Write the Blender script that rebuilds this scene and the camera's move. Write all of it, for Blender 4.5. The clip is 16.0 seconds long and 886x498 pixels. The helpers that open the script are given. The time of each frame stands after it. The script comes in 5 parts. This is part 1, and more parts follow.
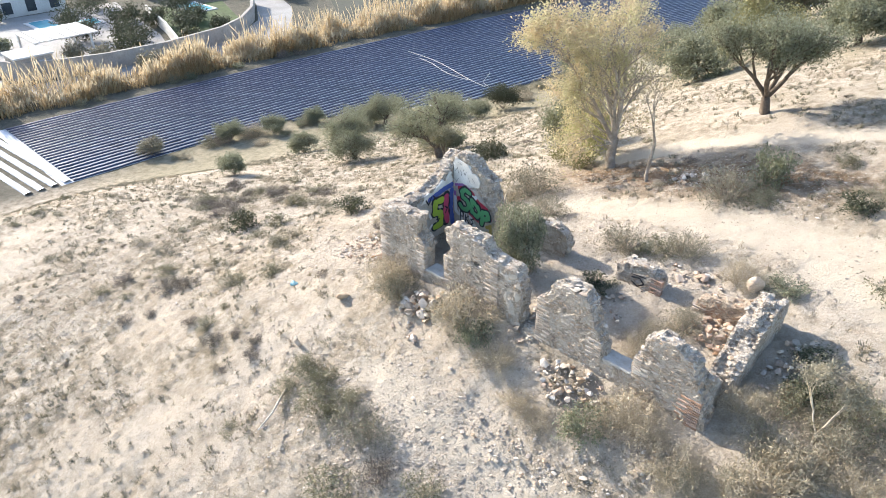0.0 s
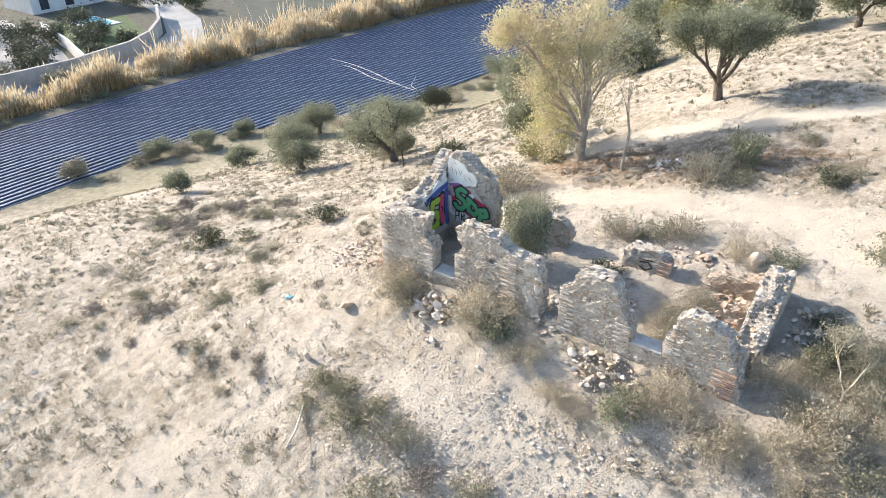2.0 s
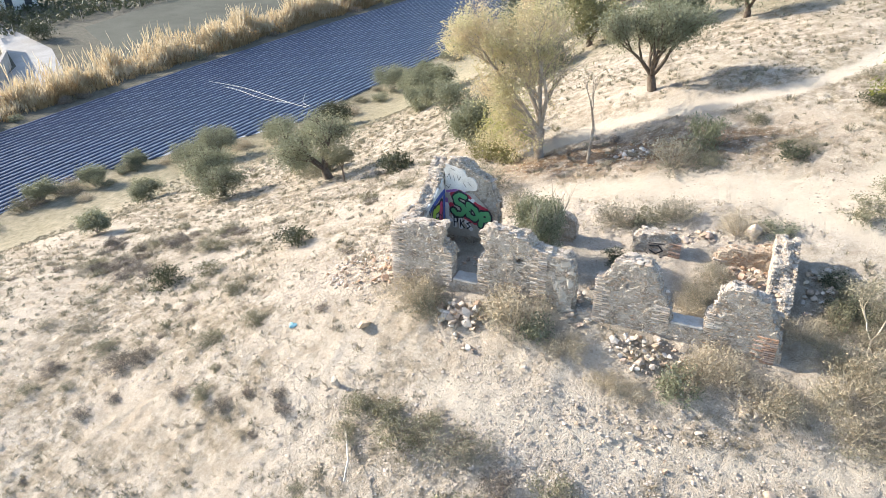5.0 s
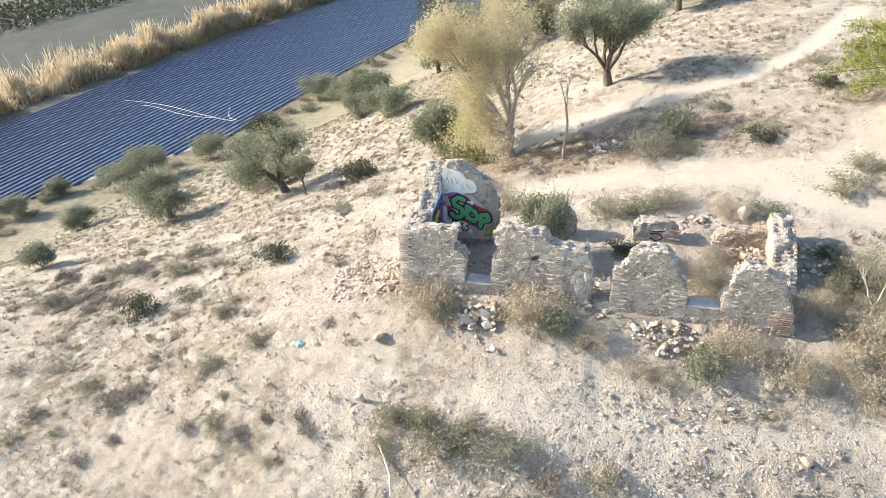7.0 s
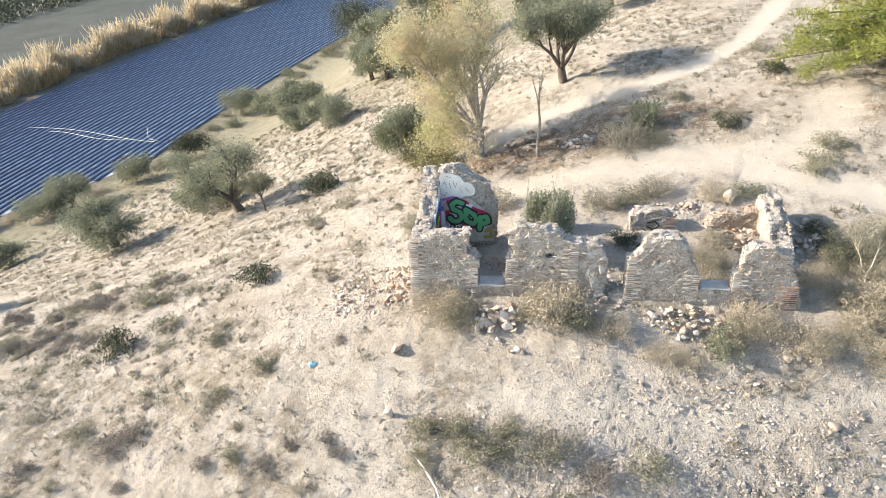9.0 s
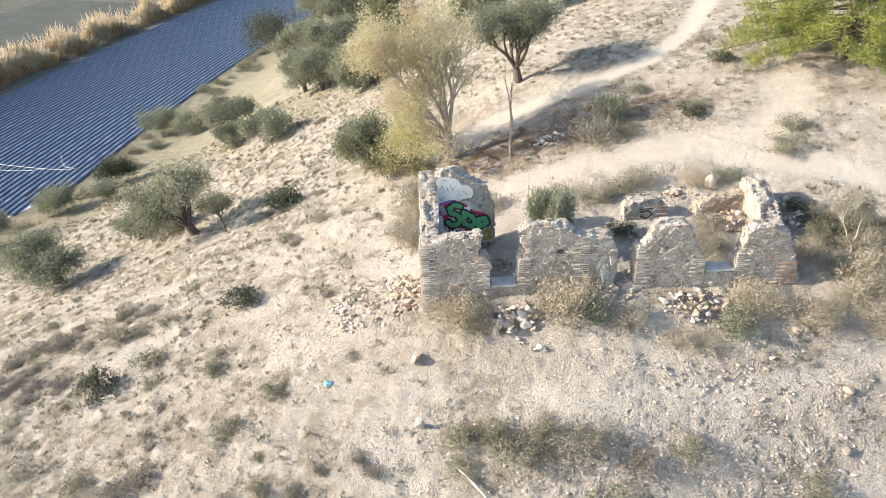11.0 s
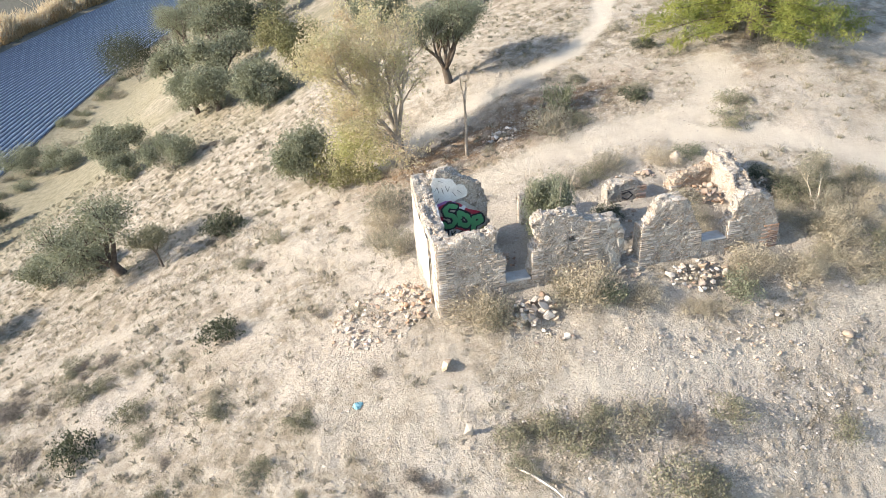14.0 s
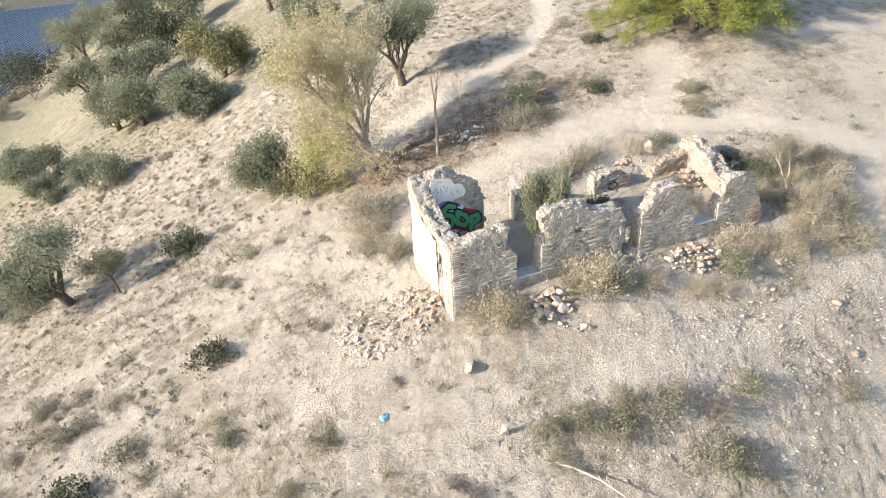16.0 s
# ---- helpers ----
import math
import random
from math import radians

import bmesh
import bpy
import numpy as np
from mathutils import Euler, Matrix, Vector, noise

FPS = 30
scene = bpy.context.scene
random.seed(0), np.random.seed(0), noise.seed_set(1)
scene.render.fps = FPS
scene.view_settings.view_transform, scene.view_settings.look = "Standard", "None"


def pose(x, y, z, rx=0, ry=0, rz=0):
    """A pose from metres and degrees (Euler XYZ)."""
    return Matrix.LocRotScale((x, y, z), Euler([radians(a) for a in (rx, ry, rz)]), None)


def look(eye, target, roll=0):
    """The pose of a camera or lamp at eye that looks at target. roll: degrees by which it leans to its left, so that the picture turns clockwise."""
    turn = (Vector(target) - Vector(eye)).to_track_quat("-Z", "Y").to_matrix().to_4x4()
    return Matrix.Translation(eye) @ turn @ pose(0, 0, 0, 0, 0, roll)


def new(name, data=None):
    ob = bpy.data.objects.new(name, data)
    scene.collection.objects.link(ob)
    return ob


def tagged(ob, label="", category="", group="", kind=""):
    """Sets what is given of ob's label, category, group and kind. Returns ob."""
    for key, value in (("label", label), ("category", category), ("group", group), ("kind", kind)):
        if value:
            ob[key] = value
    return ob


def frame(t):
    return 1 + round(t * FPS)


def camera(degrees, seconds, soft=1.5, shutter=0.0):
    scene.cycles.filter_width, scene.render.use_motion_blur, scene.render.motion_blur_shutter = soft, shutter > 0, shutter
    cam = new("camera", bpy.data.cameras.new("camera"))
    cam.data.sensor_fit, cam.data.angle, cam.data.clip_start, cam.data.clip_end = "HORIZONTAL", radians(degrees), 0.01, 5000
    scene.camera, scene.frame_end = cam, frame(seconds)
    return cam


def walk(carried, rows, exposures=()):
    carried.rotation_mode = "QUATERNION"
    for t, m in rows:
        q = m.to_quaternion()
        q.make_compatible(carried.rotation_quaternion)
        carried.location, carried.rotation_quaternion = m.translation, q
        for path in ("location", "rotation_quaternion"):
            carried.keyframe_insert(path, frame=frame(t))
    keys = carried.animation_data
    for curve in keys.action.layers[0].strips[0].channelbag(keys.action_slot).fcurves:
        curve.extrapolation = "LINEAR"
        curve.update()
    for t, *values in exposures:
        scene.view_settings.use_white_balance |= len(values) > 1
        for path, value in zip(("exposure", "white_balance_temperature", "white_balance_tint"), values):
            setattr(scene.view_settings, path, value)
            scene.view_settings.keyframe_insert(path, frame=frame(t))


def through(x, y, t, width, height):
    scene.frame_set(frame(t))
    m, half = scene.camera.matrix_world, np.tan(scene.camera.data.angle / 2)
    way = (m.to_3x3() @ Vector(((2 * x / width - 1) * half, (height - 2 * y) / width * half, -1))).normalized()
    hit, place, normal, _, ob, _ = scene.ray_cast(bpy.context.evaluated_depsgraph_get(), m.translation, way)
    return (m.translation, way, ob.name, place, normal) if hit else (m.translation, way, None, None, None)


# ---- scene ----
EXPOSURE = 2.06
# ---------------------------------------------------------------- camera
cam = camera(63.8, 16.0, soft=0.75)
PATH = [
    (0, (15.853, -13.06, 13.247), (14.651, -11.85, 12.204), -0.6),
    (1.5, (14.233, -14.526, 13.156), (13.163, -13.192, 12.118), -0.7),
    (3.5, (11.614, -16.217, 12.976), (10.743, -14.732, 11.957), -0.7),
    (7, (6.7, -18.104, 12.899), (6.213, -16.443, 11.897), -1.4),
    (9, (3.662, -18.502, 12.833), (3.417, -16.783, 11.839), -2.0),
    (12.5, (-1.48, -18.159, 12.605), (-1.296, -16.426, 11.624), -3.1),
    (14, (-3.647, -17.515, 12.459), (-3.273, -15.81, 11.482), -3.5),
    (14.5, (-4.326, -17.251, 12.427), (-3.892, -15.562, 11.447), -3.8),
    (16, (-6.48, -16.273, 12.318), (-5.855, -14.644, 11.34), -3.4),
]

walk(cam, [(t, look(eye, target, roll)) for t, eye, target, roll in PATH], exposures=[(0.0, EXPOSURE + 0.04, 6450, 11), (7.0, EXPOSURE, 6550, 10), (16.0, EXPOSURE - 0.24, 6500, 10)])

# ---------------------------------------------------------------- light
SUN_UP, SUN_FROM = 25.0, 182.0        # elevation, and bearing of the sun from +x in degrees
world = bpy.data.worlds.new("sky")
scene.world = world
world.use_nodes = True
wn = world.node_tree.nodes
sky = wn.new("ShaderNodeTexSky")
sky.sky_type, sky.sun_disc = "NISHITA", False
sky.sun_elevation, sky.sun_rotation = radians(SUN_UP), radians(90 - SUN_FROM)
world.node_tree.links.new(sky.outputs[0], wn["Background"].inputs[0])
wn["Background"].inputs[1].default_value = 0.10
to_sun = Vector((math.cos(radians(SUN_UP)) * math.cos(radians(SUN_FROM)), math.cos(radians(SUN_UP)) * math.sin(radians(SUN_FROM)), math.sin(radians(SUN_UP))))
lamp = bpy.data.lights.new("sun", "SUN")
lamp.energy, lamp.angle, lamp.color = 2.5, radians(0.6), (1.0, 0.915, 0.79)
new("sun", lamp).matrix_world = look(to_sun * 80, (0, 0, 0))

# ---------------------------------------------------------------- materials


class Nodes:
    """A short way to write a node material."""

    def __init__(self, name):
        self.mat = bpy.data.materials.new(name)
        self.mat.use_nodes = True
        self.tree = self.mat.node_tree
        self.bsdf = self.tree.nodes["Principled BSDF"]
        self.place = self.add("ShaderNodeNewGeometry").outputs["Position"]

    def add(self, kind, **inputs):
        n = self.tree.nodes.new(kind)
        for key, value in inputs.items():
            self.put(n.inputs[key.replace("_", " ")], value)
        return n

    def put(self, socket, value):
        if isinstance(value, bpy.types.NodeSocket):
            self.tree.links.new(value, socket)
        elif isinstance(value, tuple) and len(value) == 3 and socket.type == "RGBA":
            socket.default_value = (*value, 1)
        else:
            socket.default_value = value

    def noise(self, scale, detail=4.0, rough=0.6, where=None):
        return self.add("ShaderNodeTexNoise", Vector=where or self.place, Scale=scale, Detail=detail, Roughness=rough).outputs["Fac"]

    def cells(self, scale, feature="F1", where=None):
        n = self.add("ShaderNodeTexVoronoi", Vector=where or self.place, Scale=scale)
        n.feature = feature
        return n

    def span(self, fac, low, high, a=0.0, b=1.0):
        n = self.add("ShaderNodeMapRange", Value=fac)
        n.inputs[1].default_value, n.inputs[2].default_value, n.inputs[3].default_value, n.inputs[4].default_value = low, high, a, b
        return n.outputs[0]

    def mix(self, fac, a, b, blend="MIX"):
        n = self.tree.nodes.new("ShaderNodeMix")
        n.data_type, n.blend_type = "RGBA", blend
        self.put(n.inputs[0], fac), self.put(n.inputs[6], a), self.put(n.inputs[7], b)
        return n.outputs[2]

    def math(self, op, a, b):
        n = self.tree.nodes.new("ShaderNodeMath")
        n.operation = op
        self.put(n.inputs[0], a), self.put(n.inputs[1], b)
        return n.outputs[0]

    def attribute(self, name):
        n = self.tree.nodes.new("ShaderNodeAttribute")
        n.attribute_name = name
        return n.outputs["Fac"]

    def done(self, colour, rough=0.9, height=None, strength=0.5, distance=0.02, spec=0.3):
        self.put(self.bsdf.inputs["Base Color"], colour)
        self.put(self.bsdf.inputs["Roughness"], rough)
        self.put(self.bsdf.inputs["Specular IOR Level"], spec)
        if height is not None:
            bump = self.add("ShaderNodeBump", Height=height, Strength=strength, Distance=distance)
            self.put(self.bsdf.inputs["Normal"], bump.outputs[0])
        return self.mat


def ground_material():
    n = Nodes("dry_earth")
    broad, mid, fine = n.noise(0.35, 5), n.noise(1.7, 6, 0.7), n.noise(9, 6, 0.75)
    sand = n.mix(n.span(broad, 0.35, 0.65), (0.53, 0.468, 0.388), (0.46, 0.394, 0.314))
    sand = n.mix(n.span(mid, 0.48, 0.68, 0, 0.7), sand, (0.42, 0.35, 0.27))
    sand = n.mix(n.span(fine, 0.48, 0.68, 0, 0.65), sand, (0.31, 0.26, 0.20))
    pebble = n.cells(26)
    tone = n.add("ShaderNodeSeparateColor", Color=pebble.outputs["Color"])
    grit = n.mix(n.span(tone.outputs[0], 0, 1), (0.40, 0.345, 0.285), (0.68, 0.605, 0.515))
    sand = n.mix(n.span(n.noise(38, 3, 0.8), 0.54, 0.68, 0, 0.38), sand, (0.22, 0.185, 0.14))
    sand = n.mix(n.span(tone.outputs[2], 0.6, 0.95, 0, 0.35), sand, grit)
    stony = n.math("MULTIPLY", n.attribute("stony"), n.span(mid, 0.35, 0.6))
    earth = n.mix(n.math("MULTIPLY", stony, 0.75), sand, grit)
    dry = n.mix(n.span(fine, 0.3, 0.7), (0.31, 0.26, 0.19), (0.175, 0.145, 0.105))
    earth = n.mix(n.math("MULTIPLY", n.attribute("grassy"), n.span(mid, 0.38, 0.62)), earth, dry)
    turf = n.mix(n.span(mid, 0.35, 0.65), (0.34, 0.295, 0.205), (0.215, 0.195, 0.125))
    turf = n.mix(n.span(fine, 0.4, 0.7, 0, 0.6), turf, (0.16, 0.145, 0.095))
    earth = n.mix(n.attribute("meadow"), earth, turf)
    # leaf litter; its dark tone also paints shade beside the tall tree
    litter = n.mix(n.span(fine, 0.35, 0.65), (0.27, 0.17, 0.10), (0.13, 0.10, 0.07))
    earth = n.mix(n.math("MULTIPLY", n.attribute("litter"), n.span(mid, 0.3, 0.55)), earth, litter)
    worn = n.mix(n.span(mid, 0.3, 0.7), (0.56, 0.50, 0.41), (0.50, 0.435, 0.35))
    earth = n.mix(n.attribute("trail"), earth, worn)
    soil = n.mix(n.span(mid, 0.35, 0.65), (0.15, 0.14, 0.11), (0.095, 0.09, 0.07))
    earth = n.mix(n.attribute("valley"), earth, soil)
    raised = n.math("MULTIPLY", n.span(tone.outputs[1], 0.45, 1), n.span(pebble.outputs["Distance"], 0.1, 0.6, 1, 0))
    lumps = n.math("ADD", n.math("MULTIPLY", n.noise(12, 6, 0.8), 1.2), n.math("MULTIPLY", raised, n.math("ADD", 0.45, stony)))
    return n.done(earth, 0.95, lumps, 1.0, 0.075, 0.15)


def stone_material(name, light, dark, tint, smear):
    """Rubble masonry: stones of several tones under a skin of old mortar."""
    n = Nodes(name)
    warp = n.add("ShaderNodeVectorMath", Vector=n.place)
    warp.operation = "ADD"
    wob = n.add("ShaderNodeTexNoise", Vector=n.place, Scale=4.0)
    n.put(warp.inputs[1], wob.outputs["Color"])
    flat = n.add("ShaderNodeVectorMath", Vector=warp.outputs[0])
    flat.operation = "MULTIPLY"
    flat.inputs[1].default_value = (1, 1, 1.9)
    cell = n.cells(6.5, where=flat.outputs[0])
    tone = n.add("ShaderNodeSeparateColor", Color=cell.outputs["Color"])
    col = n.mix(tone.outputs[0], dark, light)
    col = n.mix(n.span(tone.outputs[1], 0.6, 1, 0, 0.7), col, tint)
    fine, mid = n.noise(26, 5, 0.7), n.noise(2.2, 5, 0.65)
    col = n.mix(n.span(mid, 0.44, 0.62, 0, 0.8), col, smear)
    col = n.mix(n.span(fine, 0.45, 0.72, 0, 0.55), col, (0.17, 0.145, 0.115))
    edge = n.span(cell.outputs["Distance"], 0.15, 0.75, 1, 0)
    rough = n.math("ADD", n.math("MULTIPLY", edge, 0.8), n.math("MULTIPLY", fine, 0.7))
    return n.done(col, 0.95, rough, 0.8, 0.05, 0.15)


def plain_material(name, a, b, scale=3.0, fine_scale=30.0, rough=0.9, bump=0.4, depth=0.01, vary="", spread=0.35, spec=0.25):
    """Two tones in patches and grain; vary by piece ('piece') or by island ('island')."""
    n = Nodes(name)
    col = n.mix(n.span(n.noise(scale, 5), 0.35, 0.65), a, b)
    fine = n.noise(fine_scale, 4, 0.7)
    col = n.mix(n.span(fine, 0.45, 0.75, 0, 0.4), col, tuple(0.55 * c for c in b))
    if vary:
        r = n.add("ShaderNodeObjectInfo").outputs["Random"] if vary == "piece" else n.add("ShaderNodeNewGeometry").outputs["Random Per Island"]
        hsv = n.add("ShaderNodeHueSaturation", Color=col, Value=n.span(r, 0, 1, 1 - spread, 1 + spread), Saturation=n.span(n.math("FRACT", n.math("MULTIPLY", r, 7.3), 0), 0, 1, 0.7, 1.2))
        col = hsv.outputs[0]
    return n.done(col, rough, fine, bump, depth, spec)


def leaf_material(name, a, b, c, through=0.25, rough=0.55):
    """Leaves: three tones, told apart leaf by leaf, that let some light through."""
    n = Nodes(name)
    r = n.add("ShaderNodeNewGeometry").outputs["Random Per Island"]
    col = n.mix(n.span(r, 0, 0.6), a, b)
    col = n.mix(n.span(n.noise(0.9, 3), 0.42, 0.66, 0, 0.8), col, c)
    n.done(col, rough, spec=0.25)
    shine = n.add("ShaderNodeBsdfTranslucent", Color=col)
    both = n.add("ShaderNodeMixShader")
    both.inputs[0].default_value = through
    n.tree.links.new(n.bsdf.outputs[0], both.inputs[1])
    n.tree.links.new(shine.outputs[0], both.inputs[2])
    n.tree.links.new(both.outputs[0], n.tree.nodes["Material Output"].inputs[0])
    return n.mat


EARTH = ground_material()
RUBBLE = stone_material("rubble_masonry", (0.58, 0.515, 0.435), (0.22, 0.185, 0.15), (0.40, 0.29, 0.20), (0.50, 0.45, 0.39))
RUBBLE_WARM = stone_material("rubble_masonry_warm", (0.52, 0.43, 0.33), (0.27, 0.20, 0.145), (0.40, 0.22, 0.13), (0.47, 0.39, 0.30))
STONE = plain_material("field_stone", (0.62, 0.54, 0.45), (0.50, 0.42, 0.34), 5, 35, 0.9, 0.6, 0.012, "piece", 0.38)
STONE_BROWN = plain_material("brown_stone", (0.50, 0.405, 0.31), (0.36, 0.28, 0.21), 5, 35, 0.9, 0.6, 0.012, "piece", 0.4)
STONE_RED = plain_material("reddish_stone", (0.50, 0.375, 0.28), (0.38, 0.265, 0.19), 5, 35, 0.9, 0.6, 0.012, "piece", 0.3)
STONE_GREY = plain_material("grey_stone", (0.55, 0.50, 0.435), (0.43, 0.38, 0.32), 5, 35, 0.92, 0.6, 0.012, "piece", 0.3)
FACING = plain_material("facing_stone", (0.56, 0.495, 0.42), (0.42, 0.35, 0.28), 5, 35, 0.92, 0.6, 0.012, "island", 0.42)
FACING_BROWN = plain_material("brown_facing_stone", (0.50, 0.42, 0.335), (0.33, 0.265, 0.205), 5, 35, 0.92, 0.6, 0.012, "island", 0.5)
GRAVEL = plain_material("gravel_stone", (0.48, 0.415, 0.345), (0.36, 0.305, 0.25), 6, 40, 0.92, 0.5, 0.008, "island", 0.32)
BRICK = plain_material("weathered_brick", (0.57, 0.495, 0.41), (0.44, 0.36, 0.29), 6, 45, 0.92, 0.5, 0.006, "piece", 0.3)
BRICK_RED = plain_material("red_brick", (0.46, 0.32, 0.24), (0.36, 0.235, 0.17), 6, 45, 0.92, 0.5, 0.006, "piece", 0.28)
LIME = plain_material("lime_plaster", (0.74, 0.72, 0.68), (0.60, 0.565, 0.51), 2.5, 22, 0.85, 0.35, 0.008)
PLASTER_OLD = plain_material("stained_plaster", (0.52, 0.48, 0.42), (0.38, 0.335, 0.28), 3, 25, 0.9, 0.5, 0.012)
CEMENT = plain_material("smooth_cement", (0.48, 0.465, 0.44), (0.34, 0.32, 0.29), 2.5, 30, 0.8, 0.3, 0.006)
TWIG = plain_material("grey_twig", (0.40, 0.35, 0.28), (0.27, 0.225, 0.17), 8, 40, 0.9, 0.2, 0.004, "island", 0.3)
TWIG_STRAW = plain_material("straw_twig", (0.58, 0.50, 0.38), (0.42, 0.35, 0.25), 8, 40, 0.9, 0.2, 0.004, "island", 0.3)
BARK_PALE = plain_material("pale_bark", (0.46, 0.40, 0.33), (0.26, 0.215, 0.17), 3, 18, 0.85, 0.6, 0.015)
BARK_DARK = plain_material("dark_bark", (0.17, 0.135, 0.105), (0.09, 0.07, 0.055), 5, 22, 0.95, 0.8, 0.02)
LEAF_GUM = leaf_material("autumn_leaf", (0.37, 0.355, 0.175), (0.52, 0.475, 0.30), (0.52, 0.40, 0.27), 0.5)
LEAF_YELLOW = leaf_material("yellow_leaf", (0.33, 0.335, 0.13), (0.47, 0.445, 0.22), (0.37, 0.36, 0.15), 0.4)
LEAF_OLIVE = leaf_material("olive_leaf", (0.125, 0.136, 0.088), (0.285, 0.29, 0.20), (0.205, 0.213, 0.128), 0.34)
LEAF_DARK = leaf_material("dark_leaf", (0.045, 0.053, 0.028), (0.082, 0.09, 0.05), (0.09, 0.092, 0.057), 0.15)
LEAF_PINE = leaf_material("pine_needle", (0.22, 0.245, 0.055), (0.30, 0.30, 0.07), (0.13, 0.17, 0.045), 0.3)
LEAF_GREY = leaf_material("grey_leaf", (0.24, 0.215, 0.155), (0.31, 0.28, 0.205), (0.19, 0.178, 0.115), 0.15)
LEAF_SAGE = leaf_material("sage_leaf", (0.18, 0.172, 0.105), (0.27, 0.25, 0.165), (0.13, 0.128, 0.073), 0.18)
LEAF_STRAW = leaf_material("straw_leaf", (0.40, 0.345, 0.25), (0.50, 0.43, 0.32), (0.31, 0.265, 0.18), 0.25)
LEAF_LIME = leaf_material("yellow_green_leaf", (0.19, 0.185, 0.075), (0.27, 0.245, 0.12), (0.15, 0.15, 0.065), 0.2)
REED = leaf_material("reed_straw", (0.54, 0.44, 0.29), (0.62, 0.53, 0.38), (0.46, 0.345, 0.20), 0.35)
GRASS = leaf_material("dry_grass", (0.42, 0.36, 0.26), (0.34, 0.285, 0.20), (0.25, 0.222, 0.145), 0.15)
LEAF_HEATH = leaf_material("heath_twig", (0.15, 0.122, 0.102), (0.22, 0.185, 0.158), (0.12, 0.105, 0.075), 0.1)


def plastic_material():
    n = Nodes("black_mulch_film")
    crease = n.noise(5, 5, 0.7)
    col = n.mix(n.span(n.noise(0.6, 4), 0.35, 0.7), (0.006, 0.013, 0.042), (0.013, 0.026, 0.072))
    return n.done(col, n.span(crease, 0.3, 0.7, 0.28, 0.5), crease, 0.7, 0.05, 0.8)


FILM = plastic_material()
FURROW = plain_material("pale_furrow_soil", (0.60, 0.61, 0.63), (0.47, 0.48, 0.51), 1.5, 8, 0.95, 0.4, 0.03)
# mulch film with its glare put into the colour as white
GLARE_FILM = plain_material("glare_film", (0.58, 0.60, 0.64), (0.40, 0.42, 0.47), 1.0, 6, 0.4, 0.4, 0.03, spec=0.5)


# ---------------------------------------------------------------- small builders


def mesh_of(name, verts, faces, material, smooth=False):
    me = bpy.data.meshes.new(name)
    me.from_pydata([tuple(v) for v in verts], [], faces)
    me.materials.append(material)
    if smooth:
        me.polygons.foreach_set("use_smooth", [True] * len(me.polygons))
    return me


def part(name, me, parent, label="", m=None):
    """Links a mesh as one part under a thing."""
    ob = new(name, me)
    ob.parent = parent
    if m is not None:
        ob.matrix_basis = m
    return tagged(ob, label)


def wobble(p, scale, seed=0.0):
    return noise.noise(Vector((p[0] * scale + seed, p[1] * scale - seed, p[2] * scale + 2 * seed)))


def inside(poly, x, z):
    hit = False
    j = len(poly) - 1
    for i in range(len(poly)):
        (xi, zi), (xj, zj) = poly[i], poly[j]
        if (zi > z) != (zj > z) and x < (xj - xi) * (z - zi) / (zj - zi) + xi:
            hit = not hit
        j = i
    return hit


def hull_mesh(name, seed, size, material, points=12):
    """An angular stone: the hull of random points on a squashed ball."""
    rnd = random.Random(seed)
    bm = bmesh.new()
    for _ in range(points):
        v = Vector((rnd.gauss(0, 1), rnd.gauss(0, 1), rnd.gauss(0, 1))).normalized() * rnd.uniform(0.8, 1.05)
        bm.verts.new((v.x * size[0] / 2, v.y * size[1] / 2, v.z * size[2] / 2))
    bmesh.ops.convex_hull(bm, input=bm.verts)
    bmesh.ops.delete(bm, geom=[v for v in bm.verts if not v.link_faces], context="VERTS")
    me = bpy.data.meshes.new(name)
    bm.to_mesh(me), bm.free()
    me.materials.append(material)
    return me


STONES = {m.name: [hull_mesh("stone", k, (1.0, 0.8, 0.65), m) for k in range(10)] for m in (STONE, STONE_BROWN, STONE_RED, STONE_GREY)}

# ---------------------------------------------------------------- the lie of the land
MOUNDS = [(0, 0, 2.5, 0.45), (6, -1, 3, 0.23), (3, 2, 2.5, 0.41), (9, 2, 2.5, 0.07), (1.5, 12, 3.5, -0.33), (5, 18, 4, 0.45), (-6.5, 3.5, 4, 0.09), (-11, 1, 4, -0.27), (12, -4, 4, 0.11), (3, -5.5, 3.5, 0.51), (12, 8, 4, -0.24), (-11, 13.5, 4, 0.11), (-8, -5, 4, -0.14), (16, 8, 4, 0.33), (0, -3, 2.5, -0.18), (-4, -2, 2.5, 0.34)]
SLOPE = [-0.772, 0.1651, 0.2033, -0.005513, 0.01734, -0.01726, 0.0004429, -0.0002552]
VALLEY = -12.0


def bend(y):
    """How the field's rows swing as they run away."""
    y = np.asarray(y, float)
    return 0.02 * y + 0.0009 * y * np.maximum(y, 0)


def ease(a, b, v):
    t = np.clip((v - a) / (b - a), 0, 1)
    return t * t * (3 - 2 * t)


def field_edge(y):
    return bend(y) - 41.5 + 8.5 * ease(18, 42, np.asarray(y, float))


def land(x, y):
    """Height of the smooth ground."""
    x, y = np.asarray(x, float), np.asarray(y, float)
    u, v = 22 * np.tanh(x / 22), 26 * np.tanh(y / 26)
    h = sum(c * f for c, f in zip(SLOPE, (1, u, v, u * u, u * v, v * v, v ** 3, u * v * v)))
    for a, b, s, k in MOUNDS:
        h = h + k * np.exp(-((x - a) ** 2 + (y - b) ** 2) / (2 * s * s))
    return VALLEY + (np.maximum(h, -11.5) - VALLEY) * ease(0, 18, x - field_edge(y))


